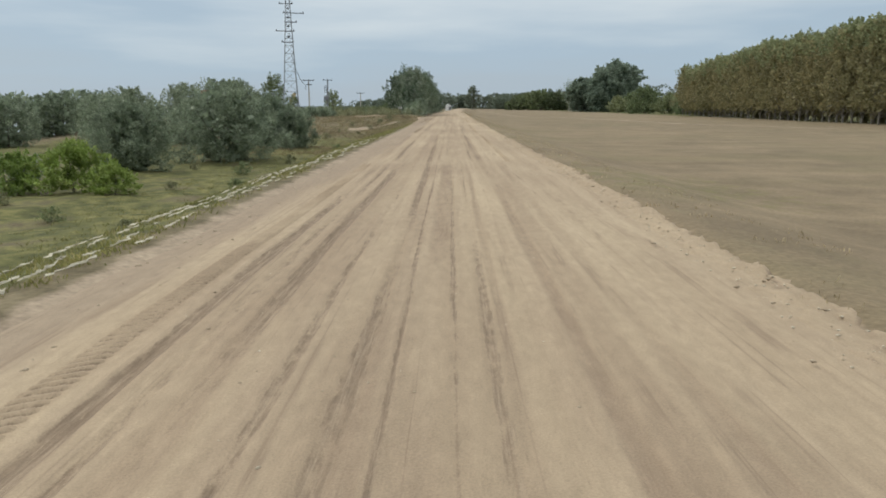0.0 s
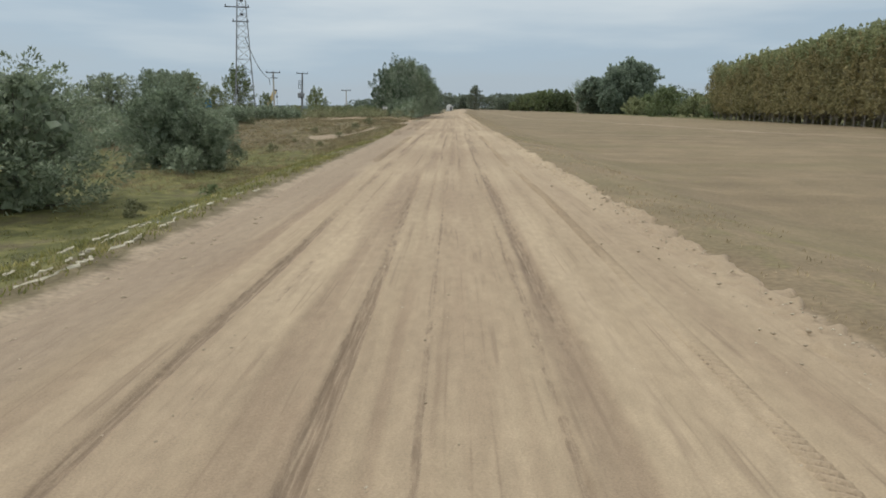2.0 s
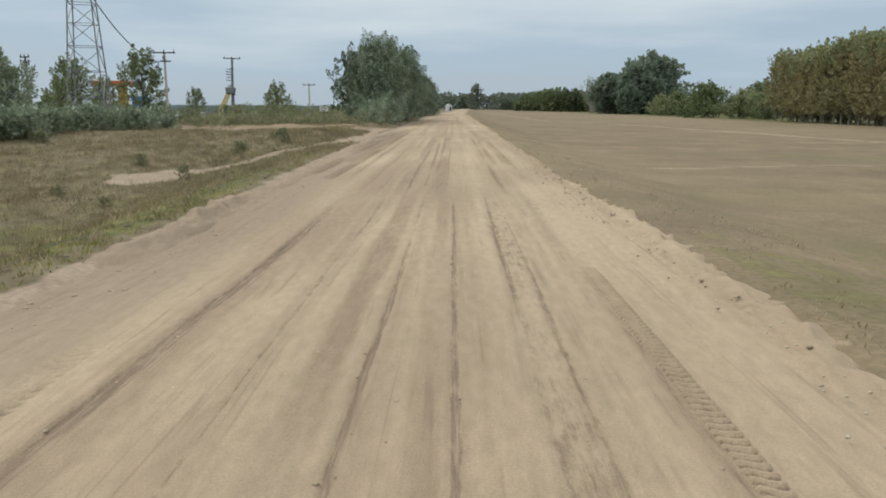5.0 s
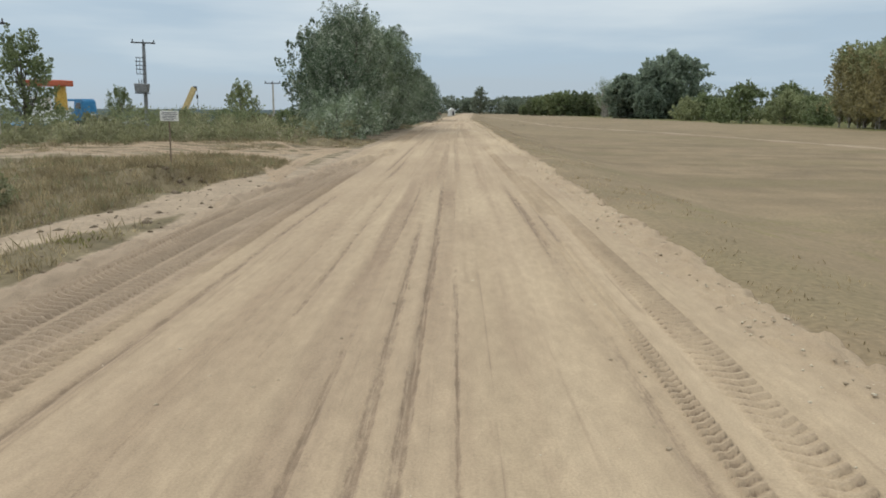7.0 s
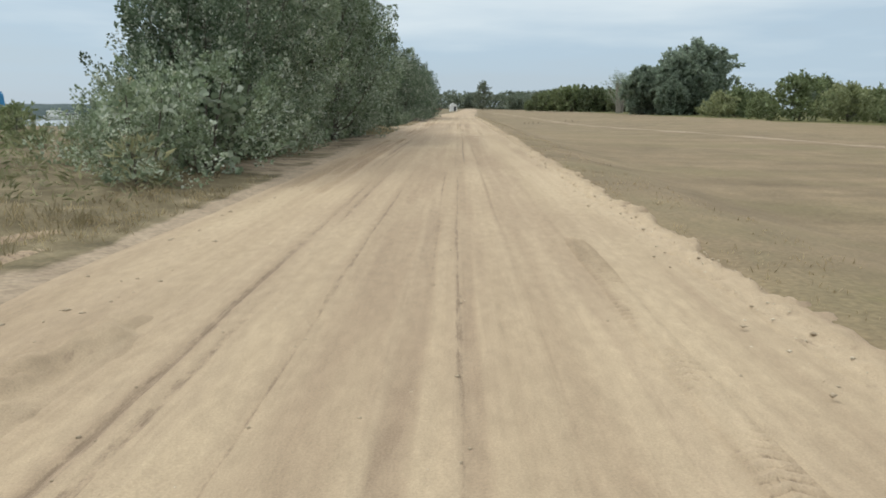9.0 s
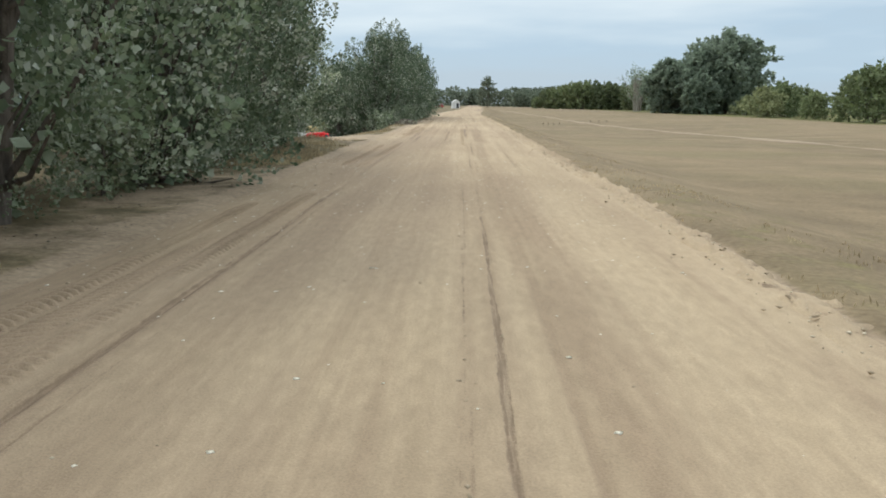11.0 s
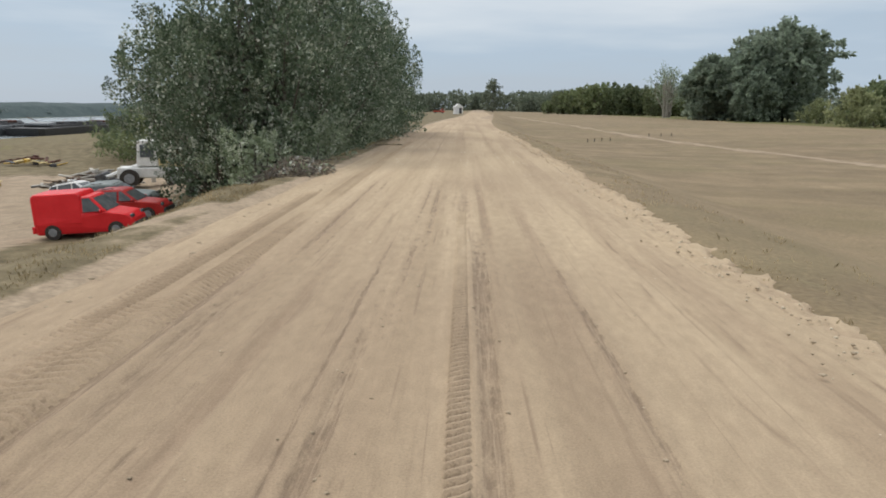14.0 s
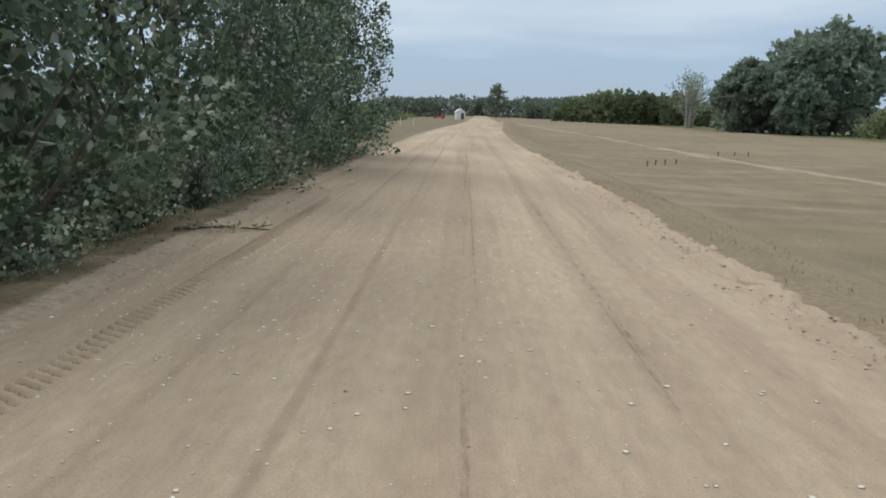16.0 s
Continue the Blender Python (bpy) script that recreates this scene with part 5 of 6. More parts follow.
def woods(name, line, depth, h0, h1, n, leaf, material, label, seed, wide=0.7, upright=0.0):
    """A far wood: one mass of leaf clumps along a line in plan, with an uneven top."""
    g = np.random.RandomState(seed)
    line = np.array(line, float)
    m = max(12, n // (75 if h1 < 5 else 190))
    t = g.rand(m) * (len(line) - 1)
    i = np.minimum(t.astype(int), len(line) - 2)
    c = line[i] + (line[i + 1] - line[i]) * (t - i)[:, None] + g.normal(size=(m, 2)) * depth
    s = c[:, 0] + c[:, 1] * 0.7
    high = h0 + (h1 - h0) * np.clip(0.4 + 0.25 * np.sin(s * 0.11 + seed) + 0.25 * np.sin(s * 0.037 + 1) + 0.95 * (g.rand(m) - 0.5), 0, 1)
    wide_c = np.minimum((0.45 if h1 < 5 else 0.6) * high * (0.6 + 0.7 * g.rand(m)), 12.0)
    k = g.randint(m, size=n)
    a = g.normal(size=(n, 3))
    a /= np.linalg.norm(a, axis=1)[:, None]
    a[:, 2] = np.where(g.rand(n) < 0.2, np.abs(a[:, 2]), a[:, 2])
    q = 0.78 + 0.22 * g.rand(n)
    p = c[k] + a[:, :2] * (wide_c[k] * q)[:, None]
    dome = np.minimum(wide_c, 0.55 * high)
    z = (high - dome)[k] + dome[k] * a[:, 2] * q
    z = np.where(a[:, 2] < 0, (high - dome)[k] * g.rand(n), z)
    z = ground_z(p[:, 0], p[:, 1]) + np.maximum(z, 0.05)
    d = a * (1 - 0.6 * min(upright, 1)) + 0.6 * g.normal(size=(n, 3)) * (1 - 0.4 * min(upright, 1)) + np.array([0, 0, upright])
    L = leaf * (0.6 + 0.8 * g.rand(n))
    me = leaves_mesh(name, np.stack([p[:, 0], p[:, 1], z], -1), d, L, L * wide, material, seed)
    return tagged(link(me, name), label, "woods", kind="stuff")


woods("far_woods", [(-130, 1130), (-40, 1115), (60, 1080), (160, 1060)], 14, 16, 22, 18000, 3.0, HAZY_WOODS_LEAF, "distant dark woods along the horizon", 1)
woods("right_woods", [(62, 1010), (100, 985), (132, 965), (165, 900), (185, 780), (215, 700)], 10, 13, 24, 24000, 1.6, HAZY_WOODS_LEAF, "belt of green trees beyond the field", 2, 1.0)
BELT = [tree_at("belt_tree", O, "rounded green tree in the belt beyond the field", 241 + k, 14, 6.4, 0.03, 46, 24, 1.15, 0.7, [HEDGE_LEAF, GREEN_LEAF, HEDGE_LEAF][k], BARK, 2, 0.25,
                group="tree belt beyond the field", plumes=True, belly=0.5, round_=0.45, long=0.2, slim=0.42, up=0.7, inner=110, big=1.8) for k in range(3)]
gb = random.Random(9)
plant(BELT, [(gb.randrange(3), x + gb.uniform(-4, 4), y + gb.uniform(-10, 10), s_ * gb.uniform(0.8, 1.18), 360 * gb.random())
             for q in range(34) for x, y, s_ in [(58 + 3.2 * q, 775 - 4.3 * q, float(np.interp(q, [0, 4, 10, 16, 24, 34], [0.7, 1.0, 1.42, 1.2, 0.85, 0.8])))]])
woods("horizon_woods", [(180, 560), (260, 520), (420, 480), (700, 430)], 12, 8, 14, 4000, 4.0, HAZY_WOODS_LEAF, "low woods far behind the plantation", 4)
fx, fy = np.meshgrid(np.array([-203.0, -206, -210, -216, -224, -236, -255, -300]), np.arange(-300, 2400, 3.0))
fz = np.interp(-fx, [203, 206, 210, 216, 224, 236, 255, 300], [-5.2, -3.4, -0.4, 1.0, 1.7, 2.0, 1.6, -4.5]) + (0.5 * wave(fx, fy, 0.13) + 0.45 * wave(fx, fy, 0.55)) * step((-fx - 204) / 6)
tagged(link(grid_mesh("far_bank", fx, fy, fz, HAZY_BANK), "far_bank"), "wooded far bank of the river", "river bank", kind="structure")
woods("far_shore", [(-209, -250), (-209, 300), (-210, 700), (-212, 1200), (-216, 1900)], 3, 0.5, 2.2, 14000, 1.3, HAZY_SHORE_LEAF, "bushes along the far bank", 5)
woods("behind_yard", [(-14, 365), (-30, 420), (-40, 520), (-38, 700), (-60, 1000)], 4, 1.5, 3.6, 12000, 1.0, GREEN_LEAF, "green trees behind the yard", 6)
woods("left_scrub", [(-58, 60), (-70, 100), (-78, 150), (-80, 230)], 4, 5, 8, 7000, 1.0, WILLOW_LEAF, "thicket of willows far off in the low ground", 7)


woods("weed_thicket", [(-12, 174), (-20, 169.5), (-30, 167.5), (-42, 169), (-52, 176)], 2.8, 0.4, 2.3, 34000, 0.27, THICKET_LEAF, "low olive thicket of weeds behind the sand", 8, 0.2, 0.35)
woods("green_weeds", [(-15, 183), (-24, 182), (-36, 184), (-50, 188)], 3.4, 0.6, 2.8, 19000, 0.28, WEED_GREEN, "green weeds and saplings behind the sand", 9, 0.22, 0.4)


def grass(name, spots, tall, n_per, material, label, seed, wide=0.05):
    """Tufts of narrow blades."""
    g = np.random.RandomState(seed)
    n = len(spots)
    k = np.repeat(np.arange(n), n_per)
    p = np.stack([spots[k, 0] + 0.11 * g.normal(size=len(k)), spots[k, 1] + 0.11 * g.normal(size=len(k)), np.zeros(len(k))], -1)
    p[:, 2] = ground_z(p[:, 0], p[:, 1]) - 0.02
    d = np.stack([0.45 * g.normal(size=len(k)), 0.45 * g.normal(size=len(k)), np.ones(len(k))], -1)
    L = tall * spots[k, 2] * (0.5 + g.rand(len(k)))
    me = leaves_mesh(name, p, d, L, np.full(len(k), wide), material, seed, 0.03)
    return tagged(link(me, name), label, "grass", kind="stuff")


def verge(n, x0, x1, y0, y1, seed, keep=None):
    g = np.random.RandomState(seed)
    a = np.stack([x0 + (x1 - x0) * g.rand(n) ** 1.4, y0 + (y1 - y0) * g.rand(n), 0.5 + 0.8 * g.rand(n)], -1)
    s, gr, dr = cover(a[:, 0], a[:, 1])
    return a[(s < 0.35) & (g.rand(n) < 0.45 + 0.5 * wave(a[:, 0], a[:, 1], 0.5, seed))]


grass("grass", np.concatenate([verge(15000, -5.6, -20, 2, 135, 1), verge(6000, -5.5, -12, 2, 100, 7)]), 0.105, 6, GRASS_LEAF, "yellow-green rough grass beside the road", 1, 0.03)
grass("dry_grass", np.concatenate([verge(4200, -5.8, -26, 95, 172, 2), verge(2600, -5.8, -8.5, 170, 238, 3), verge(1600, -5.8, -8.5, 280, 330, 5)]), 0.16, 8, DRY_LEAF, "tall dry grass and weeds on the bank", 2, 0.03)
g1 = np.random.RandomState(41)
patches = np.stack([-6.4 - 24 * g1.rand(130) ** 1.2, 82 + 70 * g1.rand(130), 0.5 + 1.3 * g1.rand(130)], -1)
tufts = np.concatenate([np.stack([px + pr * g1.normal(size=60), py + 1.6 * pr * g1.normal(size=60), 0.5 + 0.8 * g1.rand(60)], -1) for px, py, pr in patches])
tufts = tufts[(cover(tufts[:, 0], tufts[:, 1])[0] < 0.4) & (tufts[:, 0] < -5.8)]
grass("weeds", tufts, 0.27, 7, WEED_LEAF, "grey-green weeds in patches on the bank", 6, 0.022)
grass("bank_weeds", verge(13000, -7, -40, 112, 172, 9), 0.24, 7, WEED_LEAF, "brown dry weeds standing thick on the bank", 8, 0.024)
grass("island_weeds", verge(1600, -7.2, -17, 144, 157, 12), 0.2, 8, WEED_LEAF, "brown dry weeds between two sandy tracks", 10, 0.02)
grass("bank_grass", np.concatenate([verge(5200, -5.6, -9.5, 238, 282, 14), verge(1600, -8, -14, 250, 290, 15)]), 0.085, 8, WEED_LEAF, "short brown grass on the bank above the yard", 11, 0.02)
grass("slope_grass", verge(2600, -5.8, -11, 219, 238, 16), 0.13, 8, DRY_LEAF, "dry yellow grass on the slope under a poplar", 12, 0.022)
grass("olive_weeds", verge(5000, -7.5, -40, 116, 154, 10), 0.22, 6, THICKET_LEAF, "olive weeds growing between the dry ones", 9, 0.024)
grass("verge_grass", verge(5200, 3.7, 7.5, 0, 330, 4), 0.09, 5, DRY_LEAF, "short dry grass along the field's edge", 3, 0.025)


# ---- power line ----
def lattice_pylon(x, y, h, foot, top):
    ob = thing("pylon", pose(x, y, gz(x, y), 0, 0, 14), "tall galvanised lattice pylon with short cross-arms", "pylon")

    def corner(k, z):
        w = foot + (top - foot) * min(max(z, 0) / (0.9 * h), 1) ** 0.8
        return Vector((w / 2 * (1 if k in (0, 3) else -1), w / 2 * (1 if k < 2 else -1), z))
    levels = [0, 2.6, 5.0, 7.2, 9.2, 11.0, 12.7, 14.3, 15.8, 17.2, 18.5, 19.8, 21.0, 22.2, h]
    for k in range(4):
        link(wood_mesh("leg", [[(corner(k, a - 0.3 * (a == 0)), 0.07) for a in levels]], STEEL, 4), "leg", ob)
        bm = bmesh.new()
        j = (k + 1) % 4
        for i, (a, b) in enumerate(zip(levels[:-1], levels[1:])):
            p, q = (k, j) if i % 2 else (j, k)
            tube(bm, corner(p, a), corner(q, b), 0.04, None, 4)
            tube(bm, corner(p, b), corner(q, b), 0.035, None, 4)
        part("bracing", bm, STEEL, ob)
    for z, a, b in ((15.0, -1.5, 1.0), (17.2, -2.6, 1.2), (19.0, -0.8, 1.8), (20.8, -1.0, 3.2), (22.6, -1.8, 1.0)):
        arm = block("cross_arm", (b - a, 0.16, 0.16), ((a + b) / 2, 0, z), DARK_STEEL, ob, 0.02)
        for e in (a + 0.15, b - 0.15):
            block("insulator", (0.16, 0.16, 0.35), (e, 0, z + 0.2), DARK_STEEL, arm, 0.04)
    for z in (16.1, 18.2, 19.9, 21.7, 23.6):
        block("bracket", (0.5, 0.5, 0.3), (0, 0, z), DARK_STEEL, ob, 0.06)
    return ob


def pole(x, y, h, lean, label, switch=False, transformer=False, wood=False, bracket=False, stack=0):
    ob = thing("power_pole", pose(x, y, gz(x, y), lean, lean * 1.2, 0), label, "power pole", "power poles")
    part("post", tube(bmesh.new(), (0, 0, -0.3), (0, 0, h), 0.24 if transformer else 0.19, 0.17 if transformer else 0.13, 8), TIMBER if wood else STEEL if transformer else CONCRETE, ob)
    arm = block("cross_arm", (1.2 if stack else 2.6, 0.16, 0.15), (0, -0.12, h - 0.05), DARK_STEEL, ob, 0.02)
    for e in (-0.5, 0.0, 0.5) if stack else (-1.15, 0.0, 1.15):
        part("insulator", tube(bmesh.new(), (e, -0.12, h), (e, -0.12, h + 0.28), 0.07, 0.05, 8), DARK_STEEL, arm)
    if switch:
        for z, w in ((h - 1.6, 1.0), (h - 2.0, 1.1), (h - 2.4, 1.1), (h - 2.8, 1.0), (h - 3.3, 0.9)):
            block("switch_arm", (w, 0.10, 0.08), (-0.35, -0.15, z), DARK_STEEL, ob, 0.02)
        for e in (-0.8, -0.45):
            bar("rod", (e, -0.15, h - 3.3), (e + 0.03, -0.15, h - 1.6), 0.03, DARK_STEEL, ob)
    if bracket:
        block("cable_arm", (1.3, 0.12, 0.14), (0.15, -0.15, h - 1.0), DARK_STEEL, ob, 0.02)
        bar("stay", (-0.75, -0.15, h - 1.0), (-0.62, -0.1, h - 2.2), 0.05, DARK_STEEL, ob)
        block("terminal_box", (0.3, 0.22, 0.42), (0.0, -0.22, h - 0.62), STEEL, ob, 0.03)
    for k in range(stack):
        z = h - 0.55 - 0.46 * k
        rung = block("short_arm", (1.25 - 0.1 * (k % 3), 0.12, 0.1), (0.12 * (-1) ** k, -0.14, z), DARK_STEEL, ob, 0.02)
        for e in (-0.5, 0.5):
            part("insulator", tube(bmesh.new(), (e, -0.14, z), (e, -0.14, z + 0.22), 0.08, 0.05, 8), DARK_STEEL, rung)
    if transformer:
        tank = block("transformer", (1.25, 0.8, 0.95), (-0.15, -0.5, h - 4.75), STEEL, ob, 0.08, taper=(1.15, 1.1), label="grey pole transformer")
        for e in (-0.45, -0.15, 0.15):
            part("bushing", tube(bmesh.new(), (e, -0.5, h - 4.3), (e, -0.5, h - 3.85), 0.06, 0.04, 8), DARK_STEEL, tank)
        block("platform", (1.3, 0.9, 0.1), (-0.15, -0.5, h - 5.3), DARK_STEEL, ob, 0.02)
    return ob


lattice_pylon(-33.6, 157, 26.6, 3.5, 0.75)
pole(-33.2, 175, 8.3 - gz(-33.2, 175), 0.0, "concrete power pole with a steel cross-arm and cable end", bracket=True)
pole(-33.5, 202, 9.1, 1.8, "leaning power pole carrying switches and a grey transformer", True, True)
pole(-29.3, 242, 7.2, 0.0, "far concrete power pole with a cross-arm")
pole(-24.2, 305, 5.0 - gz(-24.2, 305), 0.0, "concrete power pole with a cross-arm behind the poplars")
pole(-54.0, 183, 8.2 - gz(-54, 183), 0.0, "dark old pole with many short cross-arms", wood=True, stack=7)

cable = bpy.data.curves.new("cable", "CURVE")
cable.dimensions, cable.bevel_depth = "3D", 0.05
sp = cable.splines.new("POLY")
a, b = Vector((-33.2, 157, gz(-33.6, 157) + 12.6)), Vector((-33.9, 175, 7.2))
sp.points.add(16)
for k in range(17):
    t = k / 16
    q = a.lerp(b, t) - Vector((0, 0, 5.2 * t * (1 - t)))
    sp.points[k].co = (*q, 1)
cable.materials.append(DARK_STEEL)
tagged(new("power_cable", cable), "thick dark cable hanging from the pylon to a pole", "cable")


# ---- the sign by the side track ----
def sign():
    ob = thing("notice_sign", pose(-10.2, 147.8, gz(-10.2, 147.8), 0, 0.8, -4), "white notice board with faded writing on a thin post", "sign")
    top = 2.28 - gz(-10.2, 147.8)
    bar("post", (0, 0, -0.3), (0, 0, top - 0.03), 0.03, TIMBER, ob, 8)
    board = block("board", (0.68, 0.03, 0.36), (0.03, -0.045, top - 0.17), SIGN_FACE, ob, 0.008)
    for dz, w in ((0.05, 0.52), (0.11, 0.58), (0.18, 0.48), (0.24, 0.54), (0.30, 0.38)):
        block("writing", (w, 0.004, 0.026), (0.03, -0.064, top - dz), INK, board)


sign()


# ---- vehicles ----
def wheel(parent, x, y, r, w):
    t = part("wheel", tube(bmesh.new(), (x, y - w / 2, r), (x, y + w / 2, r), r, None, 20), RUBBER, parent)
    side = 1 if y > 0 else -1
    part("rim", tube(bmesh.new(), (x, y + side * (w / 2 - 0.02), r), (x, y + side * (w / 2 + 0.012), r), r * 0.62, r * 0.5, 16), STEEL, t)


def shell(profile, half, soft=0.045):
    """A closed body from its side outline (x, z, share of the half width), rounded at the shoulders."""
    bm = bmesh.new()
    rows = []
    for s in (-1, -0.86, 0.86, 1):
        ins = 0.045 if abs(s) == 1 else 0.0
        cx = sum(p[0] for p in profile) / len(profile)
        cz = sum(p[1] for p in profile) / len(profile)
        rows.append([bm.verts.new((cx + (x - cx) * (1 - ins), s * half * k, cz + (z - cz) * (1 - ins))) for x, z, k in profile])
    n = len(profile)
    for a, b in zip(rows[:-1], rows[1:]):
        for i in range(n):
            j = (i + 1) % n
            bm.faces.new((a[i], a[j], b[j], b[i]))
    bm.faces.new(rows[0][::-1]), bm.faces.new(rows[-1])
    bmesh.ops.recalc_face_normals(bm, faces=bm.faces)
    sharp = [e for e in bm.edges if e.is_manifold and e.calc_face_angle(0) > 0.3]
    bmesh.ops.bevel(bm, geom=sharp, offset=soft, segments=3, affect="EDGES", profile=0.5, clamp_overlap=True)
    return bm


def pane(name, pts, parent, material=None):
    bm = bmesh.new()
    f = bm.faces.new([bm.verts.new(p) for p in pts])
    r = bmesh.ops.extrude_face_region(bm, geom=[f])
    nrm = f.normal.copy() if f.normal.length else Vector((0, 1, 0))
    bm.normal_update()
    nrm = f.normal.copy()
    bmesh.ops.translate(bm, verts=[v for v in r["geom"] if isinstance(v, bmesh.types.BMVert)], vec=nrm * 0.02)
    bmesh.ops.recalc_face_normals(bm, faces=bm.faces)
    return part(name, bm, material or GLASS, parent)


def car(m, label, paint, length, width, height, style):
    """A car on the x axis, nose towards +x. style: hatch, mpv or van."""
    ob = thing("car", m, label, "car" if style != "van" else "van", "vehicles in the yard")
    h, L, W = height, length / 2, width / 2
    belt = {"hatch": 0.62, "mpv": 0.58, "van": 0.56}[style] * h
    cow, front, rear, tail = {"hatch": (0.42, 0.10, -0.62, -0.86), "mpv": (0.5, 0.16, -0.78, -0.93), "van": (0.48, 0.18, -0.97, -0.985)}[style]
    low = 0.19
    outline = [(-L, low + 0.12, 0.94), (-L * 0.97, belt * 0.62, 1.0), (L * tail, belt, 0.99), (L * cow, belt, 0.98), (L * 0.86, belt * 0.86, 0.95), (L * 0.985, belt * 0.66, 0.9), (L, low + 0.16, 0.88), (L * 0.93, low, 0.9), (-L * 0.95, low, 0.94)]
    body = part("body", shell(outline, W, 0.08), paint, ob, smooth=False)
    if style == "van":
        cab = [(L * cow, belt - 0.02, 0.97), (L * front, h * 0.9, 0.84), (-L * 0.1, h * 0.91, 0.85), (-L * 0.1, belt - 0.02, 0.98)]
        part("cab", shell(cab, W), paint, ob)
        part("cargo_box", shell([(-L * 0.985, belt * 0.55, 1.0), (-L * 0.99, h * 0.93, 0.95), (-L * 0.93, h, 0.93), (-L * 0.06, h, 0.93), (L * 0.0, h * 0.93, 0.95), (L * 0.0, belt * 0.55, 1.0)], W * 1.01), paint, ob)
        for s in (-1, 1):
            pane("side_window", [(L * 0.4, s * W * 0.975, belt + 0.02), (L * 0.16, s * W * 0.875, h * 0.86), (L * 0.02, s * W * 0.875, h * 0.86), (L * 0.02, s * W * 0.975, belt + 0.02)][::s], ob)
        pane("windscreen", [(L * cow * 0.985, -W * 0.86, belt + 0.03), (L * cow * 0.985, W * 0.86, belt + 0.03), (L * (front + 0.025), W * 0.74, h * 0.87), (L * (front + 0.025), -W * 0.74, h * 0.87)], ob)
    else:
        green = [(L * cow, belt - 0.02, 0.96), (L * front, h * 0.965, 0.80), (L * (front - 0.12), h, 0.78), (L * (rear + 0.18), h, 0.78), (L * rear, h * 0.95, 0.79), (L * tail, belt - 0.02, 0.95)]
        part("cabin", shell(green, W, 0.07), paint, ob)
        for s in (-1, 1):
            zt, zb = h * 0.93, belt + 0.03
            for a, b, at_, bt in ((cow - 0.09, 0.02, front - 0.03, 0.02), (-0.03, -0.40, -0.03, -0.38), (-0.45, tail + 0.07, -0.43, rear + 0.04)):
                pane("side_window", [(L * a, s * W * 0.968, zb), (L * at_, s * W * 0.825, zt), (L * bt, s * W * 0.825, zt), (L * b, s * W * 0.968, zb)][::s], ob)
        pane("windscreen", [(L * cow * 0.97, -W * 0.84, belt + 0.03), (L * cow * 0.97, W * 0.84, belt + 0.03), (L * (front + 0.03), W * 0.70, h * 0.93), (L * (front + 0.03), -W * 0.70, h * 0.93)], ob)
        pane("rear_window", [(L * (tail + 0.01) - 0.02, W * 0.76, belt + 0.12), (L * (tail + 0.01) - 0.02, -W * 0.76, belt + 0.12), (L * rear - 0.045, -W * 0.64, h * 0.89), (L * rear - 0.045, W * 0.64, h * 0.89)], ob)
        for s in (-1, 1):
            bar("roof_rail", (L * (front - 0.2), s * W * 0.72, h + 0.03), (L * (rear + 0.25), s * W * 0.72, h + 0.03), 0.02, DARK_STEEL, ob)
    for s in (-1, 1):
        block("tail_light", (0.08, 0.15, 0.24), (-L * 0.95, s * W * 0.86, belt * 0.90), TAIL, ob, 0.03)
        block("headlight", (0.10, 0.3, 0.15), (L * 0.93, s * W * 0.68, belt * 0.76), GLASS, ob, 0.03)
        block("mirror", (0.10, 0.18, 0.12), (L * (cow - 0.1), s * (W + 0.06), belt + 0.05), paint, ob, 0.03)
    bumper = block("rear_bumper", (0.18, width * 0.97, 0.30), (-L * 0.985, 0, 0.42), paint, ob, 0.07)
    block("bumper_strip", (0.03, width * 0.9, 0.08), (-L * 0.985 - 0.085, 0, 0.53), DARK_STEEL, bumper, 0.01, label="black rubbing strip")
    if style != "van":
        block("tailgate_trim", (0.04, width * 0.62, 0.06), (-L * 0.98, 0, belt * 0.90), DARK_STEEL, ob, 0.01)
        block("brake_lamp", (0.03, 0.24, 0.05), (-L * tail * -1 - 0.03, 0, belt + 0.08), TAIL, ob, 0.01)
    block("front_bumper", (0.16, width * 0.85, 0.24), (L * 0.975, 0, 0.42), DARK_STEEL, ob, 0.05)
    block("number_plate", (0.02, 0.5, 0.11), (-L * 0.985 - 0.02, 0, belt * 0.76), PLATE, ob, 0.004)
    for x in (-L * 0.62, L * 0.62):
        for s in (-1, 1):
            wheel(ob, x, s * (W - 0.08), 0.31, 0.2)
    return ob


def settled(x, y, turn, long=1.3, half=0.75):
    """A pose resting on the slope of the ground."""
    c, s = math.cos(radians(turn)), math.sin(radians(turn))
    fore, aft = gz(x + long * c, y + long * s), gz(x - long * c, y - long * s)
    lft, rgt = gz(x - half * s, y + half * c), gz(x + half * s, y - half * c)
    return pose(x, y, (fore + aft + lft + rgt) / 4 + 0.02, math.degrees(math.atan2(lft - rgt, 2 * half)), math.degrees(math.atan2(aft - fore, 2 * long)), turn)


def parked(x, y, turn, *rest):
    return car(settled(x, y, turn), *rest)


